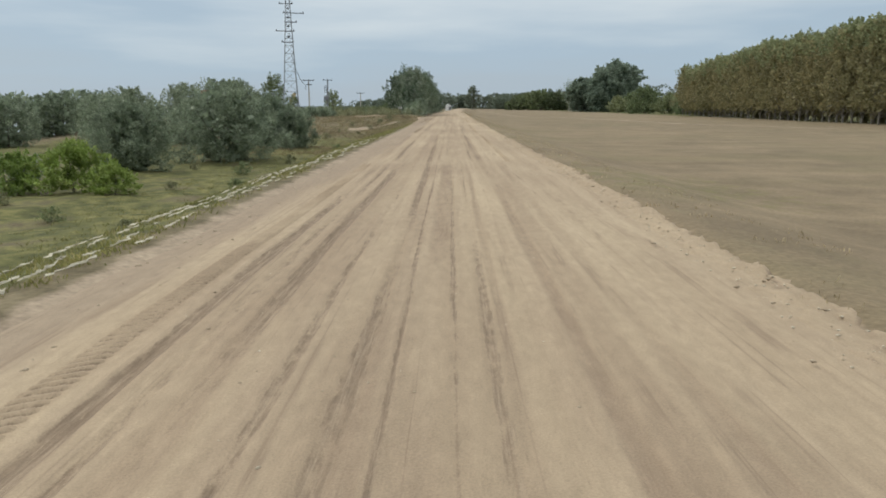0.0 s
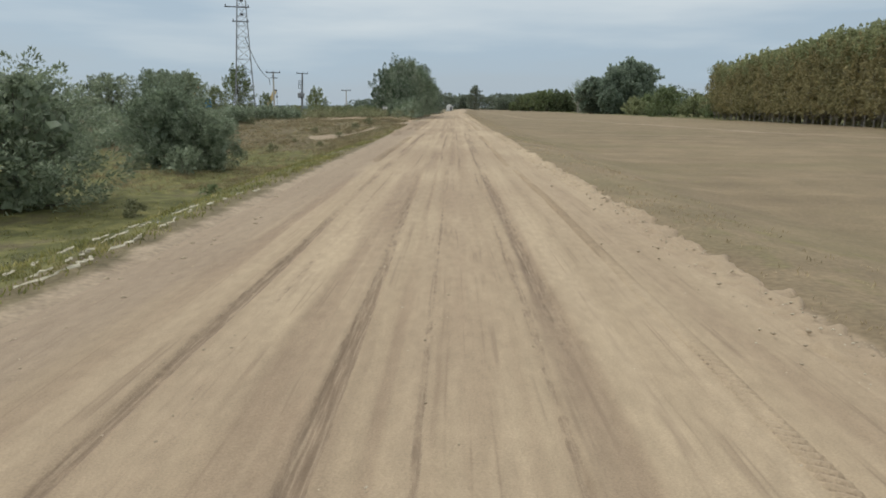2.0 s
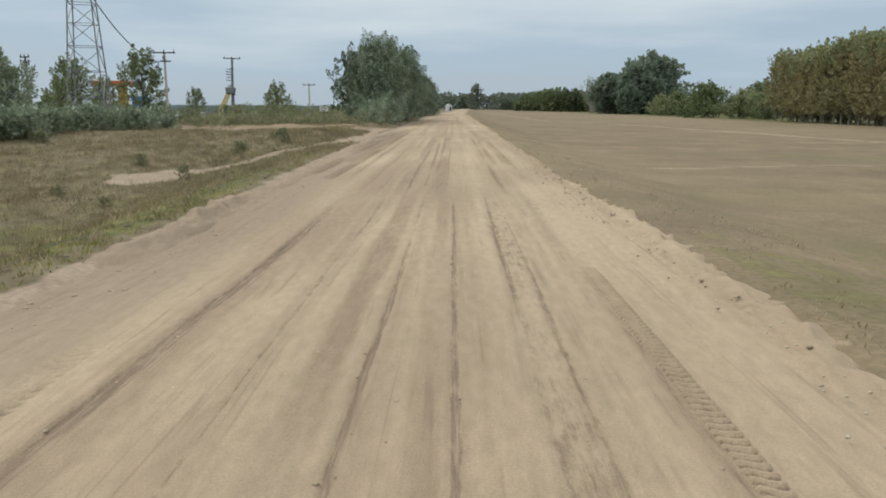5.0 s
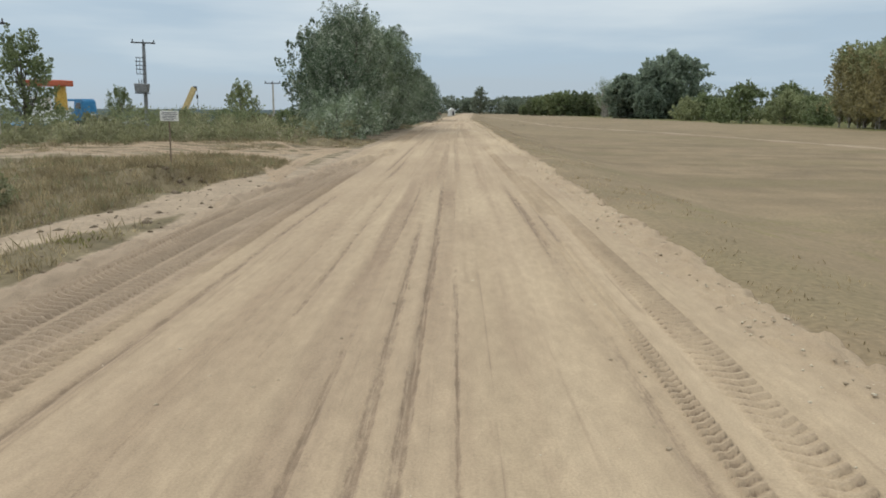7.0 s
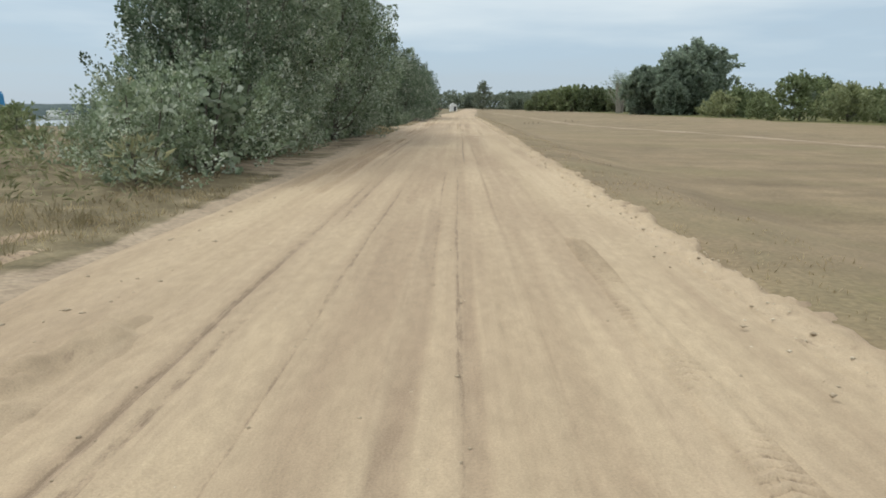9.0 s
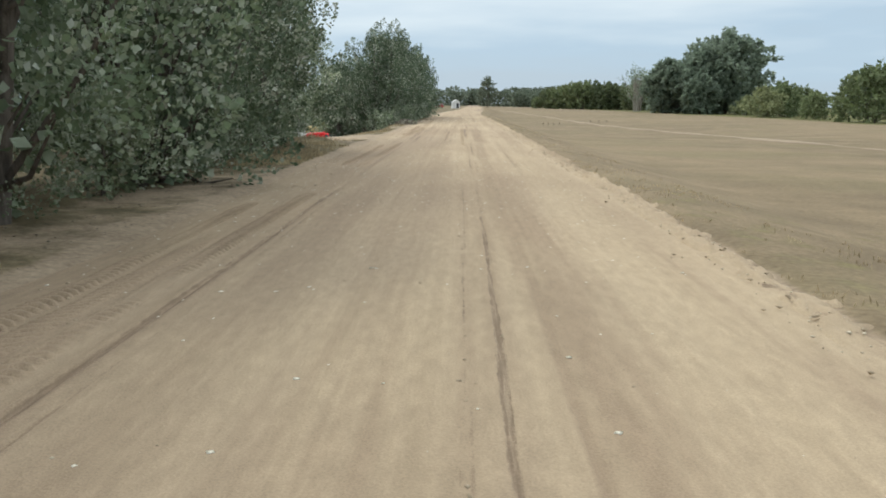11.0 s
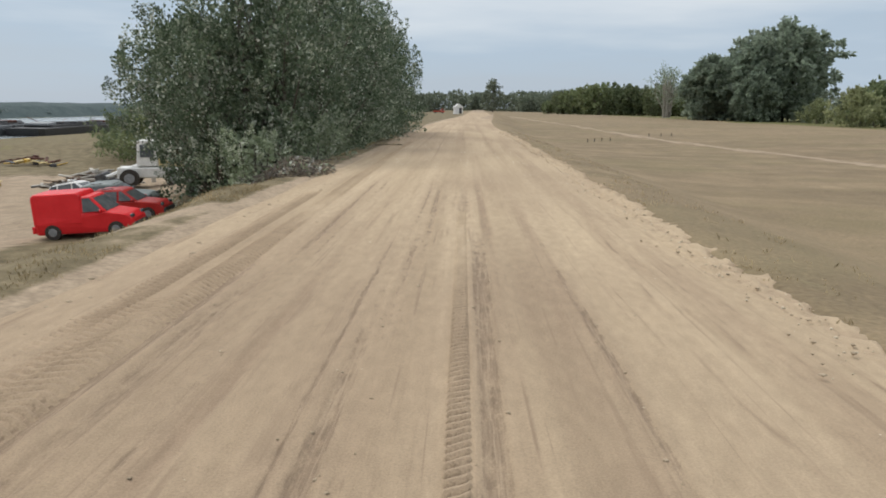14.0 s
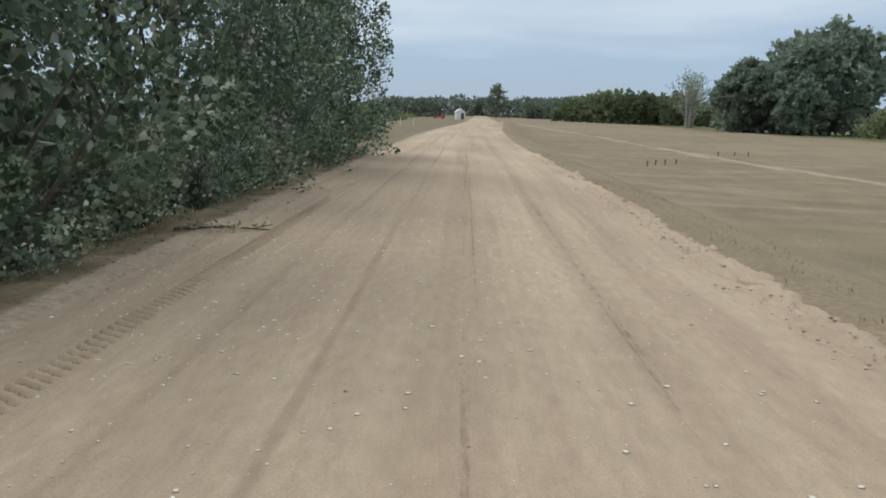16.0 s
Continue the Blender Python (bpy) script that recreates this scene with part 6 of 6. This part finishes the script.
car(settled(-19.6, 264.6, 119) @ pose(0, 0, 0.06), "dusty silver people carrier on the sandy ramp", SILVER, 4.2, 1.70, 1.56, "mpv")
parked(-15.0, 277.0, 5, "bright red panel van parked below the bank", RED, 4.0, 1.66, 1.85, "van")
parked(-15.7, 281.6, 5, "dark red hatchback parked beside a van", DARK_RED, 4.1, 1.7, 1.5, "hatch")
parked(-17.9, 285.2, 4, "grey-green estate car in a parked row", GREY_CAR, 4.4, 1.72, 1.48, "hatch")
parked(-21.3, 288.4, 3, "dusty white hatchback parked in the yard", WHITE_CAR, 4.0, 1.7, 1.5, "hatch")


# ---- the boatyard ----
def loader():
    x, y = -22.8, 302.0
    ob = thing("wheel_loader", pose(x, y, gz(x, y), 0, 0, 195) @ Matrix.Diagonal((1.08, 1.08, 1.08, 1)), "old off-white wheel loader with a glazed cab", "loader")
    block("chassis", (4.6, 1.7, 0.7), (0, 0, 1.0), WHITE, ob, 0.08)
    block("engine_cover", (1.9, 1.5, 0.9), (-1.3, 0, 1.75), PALE_YELLOW, ob, 0.12)
    cab = block("cab", (1.4, 1.45, 1.75), (0.35, 0, 2.3), WHITE, ob, 0.06, taper=(0.9, 0.9))
    for s in (-1, 1):
        block("cab_window", (0.9, 0.03, 0.85), (0.35, s * 0.70, 2.45), GLASS, cab, 0.02, rot=(s * 4.5, 0, 0))
    block("cab_window", (0.03, 1.0, 0.85), (1.02, 0, 2.45), GLASS, cab, 0.02)
    block("cab_window", (0.03, 1.0, 0.85), (-0.32, 0, 2.5), GLASS, cab, 0.02)
    for s in (-1, 1):
        part("arm", tube(bmesh.new(), (0.6, s * 0.6, 1.6), (3.0, s * 0.6, 0.7), 0.14, None, 6), WHITE, ob)
        for xx in (-1.4, 1.5):
            wheel(ob, xx, s * 0.95, 0.62, 0.45)
    bm = bmesh.new()
    box(bm, (0.9, 2.2, 0.8), (3.3, 0, 0.55), (0, 18, 0), 0.1, (0.6, 1.0))
    part("bucket", bm, DARK_STEEL, ob)


def junk_heap(x, y, n, spread, seed, label, mats=None, size=1.0):
    """A heap of scrap: beams, plates and lumps lying over one another."""
    g = random.Random(seed)
    ob = thing("scrap_heap", pose(x, y, gz(x, y)), label, "scrap heap")
    mats = mats or [TIMBER, DARK_STEEL, RUST, CONCRETE, PALE_RAG]
    for k in range(n):
        px, py = g.uniform(-1, 1) * spread[0], g.uniform(-1, 1) * spread[1]
        hgt = spread[2] * max(0.15, 1 - (px / spread[0]) ** 2) * g.random()
        rot = (g.uniform(-14, 14), g.uniform(-14, 14), g.gauss(20, 45))
        dim = [(1.6, 0.25, 0.18), (1.1, 0.7, 0.10), (0.55, 0.45, 0.35), (2.0, 0.12, 0.12)][k % 4]
        z = gz(x + px, y + py) - gz(x, y)
        block(["beam", "plate", "lump", "pipe"][k % 4], [d * size for d in dim], (px, py, z + hgt + 0.1), mats[g.randrange(len(mats))], ob, 0.03 * size, rot)
    return ob


def lattice_boom(x, y, turn, length, w, label, above=0.1):
    ob = thing("crane_boom", pose(x, y, gz(x, y) + above, 0, 0, turn), label, "crane boom", "crane booms on the ground")
    for s in (-1, 1):
        for z in (0.1, w):
            bar("chord", (-length / 2, s * w / 2, z), (length / 2, s * w / 2, z), 0.085, OCHRE, ob)
    n = int(length / w)
    for s in (-1, 1):
        bm = bmesh.new()
        for k in range(n):
            a, b = -length / 2 + k * length / n, -length / 2 + (k + 1) * length / n
            tube(bm, (a, s * w / 2, 0.1 if k % 2 else w), (b, s * w / 2, w if k % 2 else 0.1), 0.06, None, 5)
            tube(bm, (a, s * w / 2, w), (b, -s * w / 2, w), 0.055, None, 5)
        part("lacing", bm, OCHRE, ob)


def hull_section():
    """A steel hull section standing on the bank."""
    x, y = -45.5, 298
    ob = thing("hull_section", pose(x, y, gz(x, y), 0, 0, 8), "tall rusty-brown steel hull section ashore", "hull section")
    part("plating", shell([(-4.5, 0.0, 0.9), (-5.0, 3.6, 1.0), (-4.2, 4.7, 1.0), (-1.5, 5.0, 1.0), (2.0, 5.1, 1.0), (3.6, 4.9, 1.0), (4.2, 4.4, 1.0), (4.0, 0.0, 0.92)], 2.6), RUST, ob)
    for k in range(5):
        block("frame_rib", (0.12, 5.26, 4.3), (-3.6 + 1.7 * k, 0, 2.3), RUST, ob, 0.02)
    block("white_mark", (0.06, 0.4, 2.2), (4.14, -1.6, 1.6), WHITE, ob)
    bar("prop", (4.8, -2.2, -0.2), (4.2, -2.0, 2.6), 0.14, WHITE, ob, 6)


def truck(x, y, turn, cab_paint, bed_paint, label):
    ob = thing("flatbed_truck", pose(x, y, gz(x, y) + 0.02, 0, 0, turn), label, "truck", "trucks in the yard")
    block("chassis", (5.8, 0.9, 0.28), (0, 0, 0.72), DARK_STEEL, ob, 0.03)
    cab = part("cab", shell([(1.4, 0.6, 0.98), (1.4, 2.2, 0.92), (2.3, 2.25, 0.92), (2.75, 1.5, 0.97), (2.95, 1.3, 0.98), (3.0, 0.6, 0.98)], 1.05), cab_paint, ob)
    for s in (-1, 1):
        pane("cab_window", [(2.55, s * 1.02, 1.45), (2.25, s * 0.98, 2.05), (1.55, s * 0.98, 2.05), (1.55, s * 1.02, 1.45)][::s], cab)
    pane("windscreen", [(2.78, -0.85, 1.5), (2.78, 0.85, 1.5), (2.36, 0.8, 2.15), (2.36, -0.8, 2.15)], cab)
    block("flatbed", (4.1, 2.1, 0.16), (-0.85, 0, 0.98), bed_paint, ob, 0.03)
    for s in (-1, 1):
        block("side_board", (4.1, 0.06, 0.4), (-0.85, s * 1.03, 1.24), bed_paint, ob, 0.015)
        for xx in (-1.8, 2.0):
            wheel(ob, xx, s * 0.88, 0.42, 0.28)


def tug():
    """A river tug drawn up by the bank: white deckhouse, red roof, yellow funnel."""
    ob = thing("tug_boat", pose(-91.5, 287, -4.6, 0, 0, 172), "old river tug with white deckhouse and yellow funnel", "boat")
    part("hull", shell([(-9, 0.2, 0.85), (-9.5, 3.2, 1.0), (8, 3.4, 0.95), (11, 4.2, 0.3), (9.5, 0.4, 0.25)], 3.0), BLUE, ob)
    house = block("deckhouse", (9, 4.2, 3.4), (-0.5, 0, 5.0), WHITE, ob, 0.15)
    for k in range(4):
        block("cabin_window", (0.9, 4.26, 0.9), (-3.6 + 2.0 * k, 0, 5.4), GLASS, house, 0.05)
    block("wheelhouse", (4.4, 3.6, 2.8), (1.5, 0, 8.1), WHITE, ob, 0.1, taper=(0.95, 0.95))
    block("wheelhouse_window", (3.6, 3.66, 0.9), (1.5, 0, 8.5), GLASS, ob, 0.04)
    block("canopy", (9.5, 4.8, 1.3), (-1.2, 0, 12.4), ORANGE, ob, 0.2, label="faded red canopy")
    part("funnel", tube(bmesh.new(), (-4.2, 0, 6.6), (-4.2, 0, 11.8), 1.35, 1.2, 16), YELLOW, ob, "yellow funnel")
    for k in (-1, 1):
        bar("canopy_post", (3.2, k * 2.0, 6.5), (3.2, k * 2.0, 11.8), 0.12, WHITE, ob)


def blue_cab(x, y, turn):
    ob = thing("crane_truck", pose(x, y, -3.7, 0, 0, turn) @ Matrix.Diagonal((1.45, 1.45, 1.45, 1)), "bright blue crane truck parked in the boatyard", "truck")
    lift = 2.9
    block("bed", (7.5, 2.5, 1.3), (-0.5, 0, lift), BLUE, ob, 0.1)
    block("cab", (3.0, 2.5, 2.4), (2.2, 0, lift + 1.4), BLUE, ob, 0.2, taper=(0.85, 0.9))
    block("cab_window", (1.6, 2.56, 0.9), (2.2, 0, lift + 1.75), GLASS, ob, 0.05, taper=(0.85, 0.9))
    block("roof_hatch", (4.2, 2.2, 0.35), (1.0, 0, lift + 2.6), BLUE, ob, 0.08)
    for s in (-1, 1):
        for xx in (-2.6, -1.4, 2.4):
            wheel(ob, xx, s * 1.1, 0.62, 0.4)
    block("headlight", (0.12, 1.9, 0.3), (3.75, 0, lift + 0.3), WHITE, ob, 0.04)
    for s in (-1, 1):
        block("axle_box", (6.5, 0.3, 1.8), (-0.3, s * 0.8, 1.4), DARK_STEEL, ob, 0.05)


def excavator(x, y, turn):
    ob = thing("excavator", pose(x, y, gz(x, y), 0, 0, turn), "yellow crane excavator with its boom raised", "excavator")
    for s in (-1, 1):
        block("track", (4.2, 0.65, 0.9), (0, s * 1.2, 0.45), RUBBER, ob, 0.3)
    block("house", (3.6, 2.6, 1.7), (-0.4, 0, 2.0), YELLOW, ob, 0.15)
    block("cab", (1.5, 1.0, 1.7), (0.9, 0.9, 2.9), PALE_YELLOW, ob, 0.1)
    block("boom", (11.0, 0.9, 1.25), (4.0, 0, 6.8), PALE_YELLOW, ob, 0.1, rot=(0, -64, 0))
    block("boom_head", (0.9, 0.6, 0.7), (6.6, 0, 11.7), DARK_STEEL, ob, 0.1)
    bar("hoist_rope", (7.0, 0, 11.5), (7.1, 0, 6.2), 0.06, DARK_STEEL, ob)
    block("hook_block", (0.4, 0.4, 0.8), (7.05, 0, 9.6), DARK_STEEL, ob, 0.1)


def barge(x, y, length, wide, high, label, paint, house=0.0):
    ob = thing("barge", pose(x, y, -5.15, 0, 0, 92), label, "barge", "barges along the bank")
    part("hull", shell([(-length / 2, 0.2, 0.9), (-length / 2 - 1, high, 1.0), (length / 2 + 1.5, high + 0.3, 0.8), (length / 2, 0.2, 0.7)], wide / 2), paint, ob)
    block("coaming", (length * 0.8, wide * 0.75, 0.6), (0, 0, high + 0.3), DARK_STEEL, ob, 0.05)
    for k in range(5):
        block("bollard", (0.5, 0.5, 0.5), (-length * 0.45 + length * 0.22 * k, wide * 0.44, high + 0.25), DARK_STEEL, ob, 0.06)
    g = random.Random(int(length))
    for k in range(9):
        dx = length * (-0.38 + 0.095 * k)
        block("hatch_cover", (length * 0.07, wide * g.uniform(0.4, 0.7), 0.5), (dx, g.uniform(-0.4, 0.4), high + 0.75 + 0.15 * g.random()), [DARK_STEEL, RUST, STEEL][g.randrange(3)], ob, 0.06, (0, g.uniform(-3, 3), g.uniform(-4, 4)))
    for k in range(4):
        bar("deck_post", (length * g.uniform(-0.45, 0.45), wide * g.uniform(-0.4, 0.4), high), (length * g.uniform(-0.02, 0.02) + length * (-0.4 + 0.26 * k), wide * 0.3, high + g.uniform(1.2, 2.4)), 0.09, RUST, ob)
    if house:
        block("deckhouse", (5, wide * 0.7, house), (-length * 0.36, 0, high + house / 2), WHITE, ob, 0.1)
        block("house_window", (4, wide * 0.72, 0.6), (-length * 0.36, 0, high + house * 0.62), GLASS, ob, 0.04)


loader()
junk_heap(-28.4, 303.5, 90, (3.0, 1.8, 1.0), 3, "heap of timber and scrap metal on the sand", [TIMBER, TIMBER, DARK_STEEL, CONCRETE, PALE_RAG, RUST])
junk_heap(-26.2, 298.0, 46, (2.4, 1.6, 0.9), 4, "scrap boards and pale boxes beside a loader", [TIMBER, PALE_RAG, WHITE, PALE_YELLOW])
junk_heap(-44, 322, 26, (3.2, 1.4, 0.7), 6, "yellow and white scrap lying in the grass", [YELLOW, YELLOW, RUST, PALE_YELLOW, DARK_STEEL])
lattice_boom(-39.2, 300, 20, 4.6, 1.2, "yellow lattice crane boom lying on the sand")
lattice_boom(-39.0, 301.6, 16, 4.4, 1.2, "yellow lattice crane boom section behind another")
lattice_boom(-39.1, 300.6, 28, 4.2, 1.1, "short yellow boom section stacked on two others", 1.36)
junk_heap(-38.6, 302.6, 70, (2.6, 1.1, 1.9), 12, "pile of rusty ochre crane parts behind lattice booms", [OCHRE, OCHRE, RUST, PALE_YELLOW])
junk_heap(-36.4, 296.5, 30, (1.5, 0.8, 1.0), 13, "dark rusty scrap lying before crane booms", [RUST, DARK_STEEL, EARTH])
hull_section()
truck(-38.6, 286.5, 30, WHITE_CAR, WHITE, "white flatbed truck parked by a rusty hull")
tug()
blue_cab(-88.5, 296, -35)
excavator(-69.5, 302, 5)
barge(-97, 440, 64, 9, 1.9, "long dark barge moored along the river bank", DARK_STEEL)
barge(-104, 406, 30, 8, 2.3, "grey barge with a white deckhouse", STEEL, 2.4)
barge(-99, 500, 70, 10, 1.9, "dark steel barge moored farther along the bank", DARK_STEEL, 2.5)
barge(-192, 520, 26, 7, 2.0, "white boat by the wooded far bank", WHITE, 2.4)

# ---- small things along the way ----
def brush_heap(x, y, rx, ry, high):
    """Cut branches and rubbish thrown together at the verge."""
    g = np.random.RandomState(17)
    ob = thing("brush_heap", pose(x, y, gz(x, y)), "heap of dry branches and pale rubbish at the verge", "brush heap")

    def spot(n):
        a, q = g.rand(n) * 6.28, g.rand(n) ** 0.6
        px, py = rx * q * np.cos(a), ry * q * np.sin(a)
        return np.stack([px, py, ground_z(x + px, y + py) - gz(x, y) + high * (1 - q ** 2) * g.rand(n) + 0.04], -1)
    sticks = []
    for p in spot(150):
        d = g.normal(size=3) * np.array([1, 1, 0.35])
        d *= (0.25 + 0.5 * g.rand()) / np.linalg.norm(d)
        sticks.append([(p - d, 0.018), (p + 0.06 * g.normal(size=3), 0.014), (p + d, 0.006)])
    tagged(link(wood_mesh("brushwood", sticks, BARK, 5), "brushwood", ob), kind="stuff")
    n = 1500
    tagged(link(leaves_mesh("dead_leaves", spot(n), g.normal(size=(n, 3)), 0.09 + 0.09 * g.rand(n), 0.05 + 0.06 * g.rand(n), DEAD_LEAF, 2), "dead_leaves", ob), kind="stuff")
    n = 260
    tagged(link(leaves_mesh("silver_leaves", spot(n), g.normal(size=(n, 3)), 0.12 + 0.1 * g.rand(n), 0.08 + 0.06 * g.rand(n), SILVER_LEAF, 3), "silver_leaves", ob), kind="stuff")
    for p in spot(22):
        block("rag", (0.10 + 0.12 * g.rand(), 0.08 + 0.06 * g.rand(), 0.03 + 0.05 * g.rand()), tuple(p), PALE_RAG, ob, 0.012, tuple(40 * g.normal(size=3)))


brush_heap(-6.2, 274.6, 1.6, 2.2, 0.55)
for k, (x, y) in enumerate([(17.6, 352), (18.9, 354), (20.2, 355.4), (21.6, 356.5), (31, 372), (33, 372), (35, 373)]):
    st = thing("field_stake", pose(x, y, gz(x, y)), "short dark stake standing in the stubble", "stake", "stakes in the field")
    bar("post", (0, 0, -0.2), (0.02, 0.0, 0.42), 0.05, DARK_STEEL, st, 6)
    block("cap", (0.16, 0.16, 0.1), (0.02, 0, 0.46), RUST, st, 0.02)


def fallen_branch(x, y, turn, n, label):
    ob = thing("fallen_branch", pose(x, y, float(road_z(np.float64(x), np.float64(y))) + 0.02, 0, 0, turn), label, "branch", "branches on the road")
    g = np.random.RandomState(int(x * 10 + y))
    paths = [[((-0.9, 0, 0.03), 0.03), ((0, 0.05, 0.06), 0.024), ((0.9, -0.05, 0.02), 0.01)]]
    for k in range(5):
        t = -0.6 + 0.3 * k
        paths.append([((t, 0.02, 0.05), 0.014), ((t + 0.3, 0.25 * (-1) ** k, 0.08), 0.006)])
    link(wood_mesh("stem", paths, BARK, 5), "stem", ob)
    p = np.stack([g.uniform(-0.8, 0.9, n), 0.14 * g.normal(size=n), 0.05 + 0.06 * g.rand(n)], -1)
    link(leaves_mesh("leaves", p, g.normal(size=(n, 3)), np.full(n, 0.11), np.full(n, 0.06), DRY_LEAF, 1), "leaves", ob)


def verge_strip(x0, y0, y1, seed, wide):
    """A torn pale strip lying along the verge, in broken lengths."""
    g = np.random.RandomState(seed)
    ob = thing("torn_strip", pose(0, 0, 0), "torn cream plastic strip lying along the grassy verge", "plastic strip", "torn strips on the verge")
    y = y0
    while y < y1:
        L = 0.25 + 1.3 * g.rand() ** 2
        t = np.linspace(0, 1, 9)
        xx = x0 + 0.2 * np.sin((y + L * t) * 0.55 + seed) + 0.06 * g.normal() + 0.035 * g.normal(size=9)
        yy = y + L * t
        w = wide * (0.15 + 0.5 * g.rand(9))
        X, Y = np.stack([xx - w, xx, xx + w], -1), np.stack([yy, yy + 0.03, yy], -1)
        Z = ground_z(X, Y) + np.array([0.05, 0.075, 0.05]) + 0.03 * g.rand(9, 3)
        link(grid_mesh("strip", X, Y, Z, STRAW_STRIP), "strip", ob)
        y += L * 0.9 + 0.15 + 1.1 * g.rand()


verge_strip(-5.6, 5, 56, 1, 0.026)
verge_strip(-5.95, 4, 52, 2, 0.022)
verge_strip(-6.2, 5, 50, 3, 0.024)
verge_strip(-6.6, 6, 30, 4, 0.02)
pebbles("litter", np.concatenate([scatter(160, -10, -5.5, 4, 120, 0.02, 0.09, 31, False), scatter(60, -7, -5.4, 270, 320, 0.02, 0.05, 32, False)]), PALE_RAG, "scraps of pale litter in the grass", "litter", 0.4, 8)


fallen_branch(-4.5, 294.3, 10, 60, "broken leafy branch lying on the sand")
fallen_branch(-4.9, 302.5, -30, 50, "small dry branch at the road's edge")


def hut():
    x, y = -2.5, 640
    ob = thing("white_hut", pose(x, y, gz(x, y), 0, 0, 8) @ Matrix.Diagonal((1.6, 1.6, 1.6, 1)), "small white gabled hut beside the road", "hut")
    block("wall", (2.7, 3.2, 2.3), (0, 0, 1.15), WHITE, ob, 0.03)
    bm = bmesh.new()
    vs = [bm.verts.new(p) for p in ((-1.55, -1.75, 2.25), (1.55, -1.75, 2.25), (0, -1.75, 3.3), (-1.55, 1.75, 2.25), (1.55, 1.75, 2.25), (0, 1.75, 3.3))]
    for f in ((0, 1, 2), (5, 4, 3), (0, 2, 5, 3), (2, 1, 4, 5), (1, 0, 3, 4)):
        bm.faces.new([vs[k] for k in f])
    part("roof", bm, WHITE, ob)
    door = block("door", (0.9, 0.06, 1.9), (0.55, -1.62, 0.97), DARK_STEEL, ob, 0.02)
    block("handle", (0.05, 0.06, 0.14), (0.25, -1.67, 1.0), STEEL, door, 0.01)


hut()
truck(-12.5, 636, 5, ROOF_RED, ROOF_RED, "red truck standing beside a hut")
for k in range(5):
    x, y = -12 - 3.2 * k, 455 + 2 * k
    f = thing("marker_post", pose(x, y, gz(x, y)), "pale post at the far end of the road", "post", "posts by the hut")
    bar("shaft", (0, 0, -0.3), (0, 0, 1.7), 0.08, WHITE, f, 6)
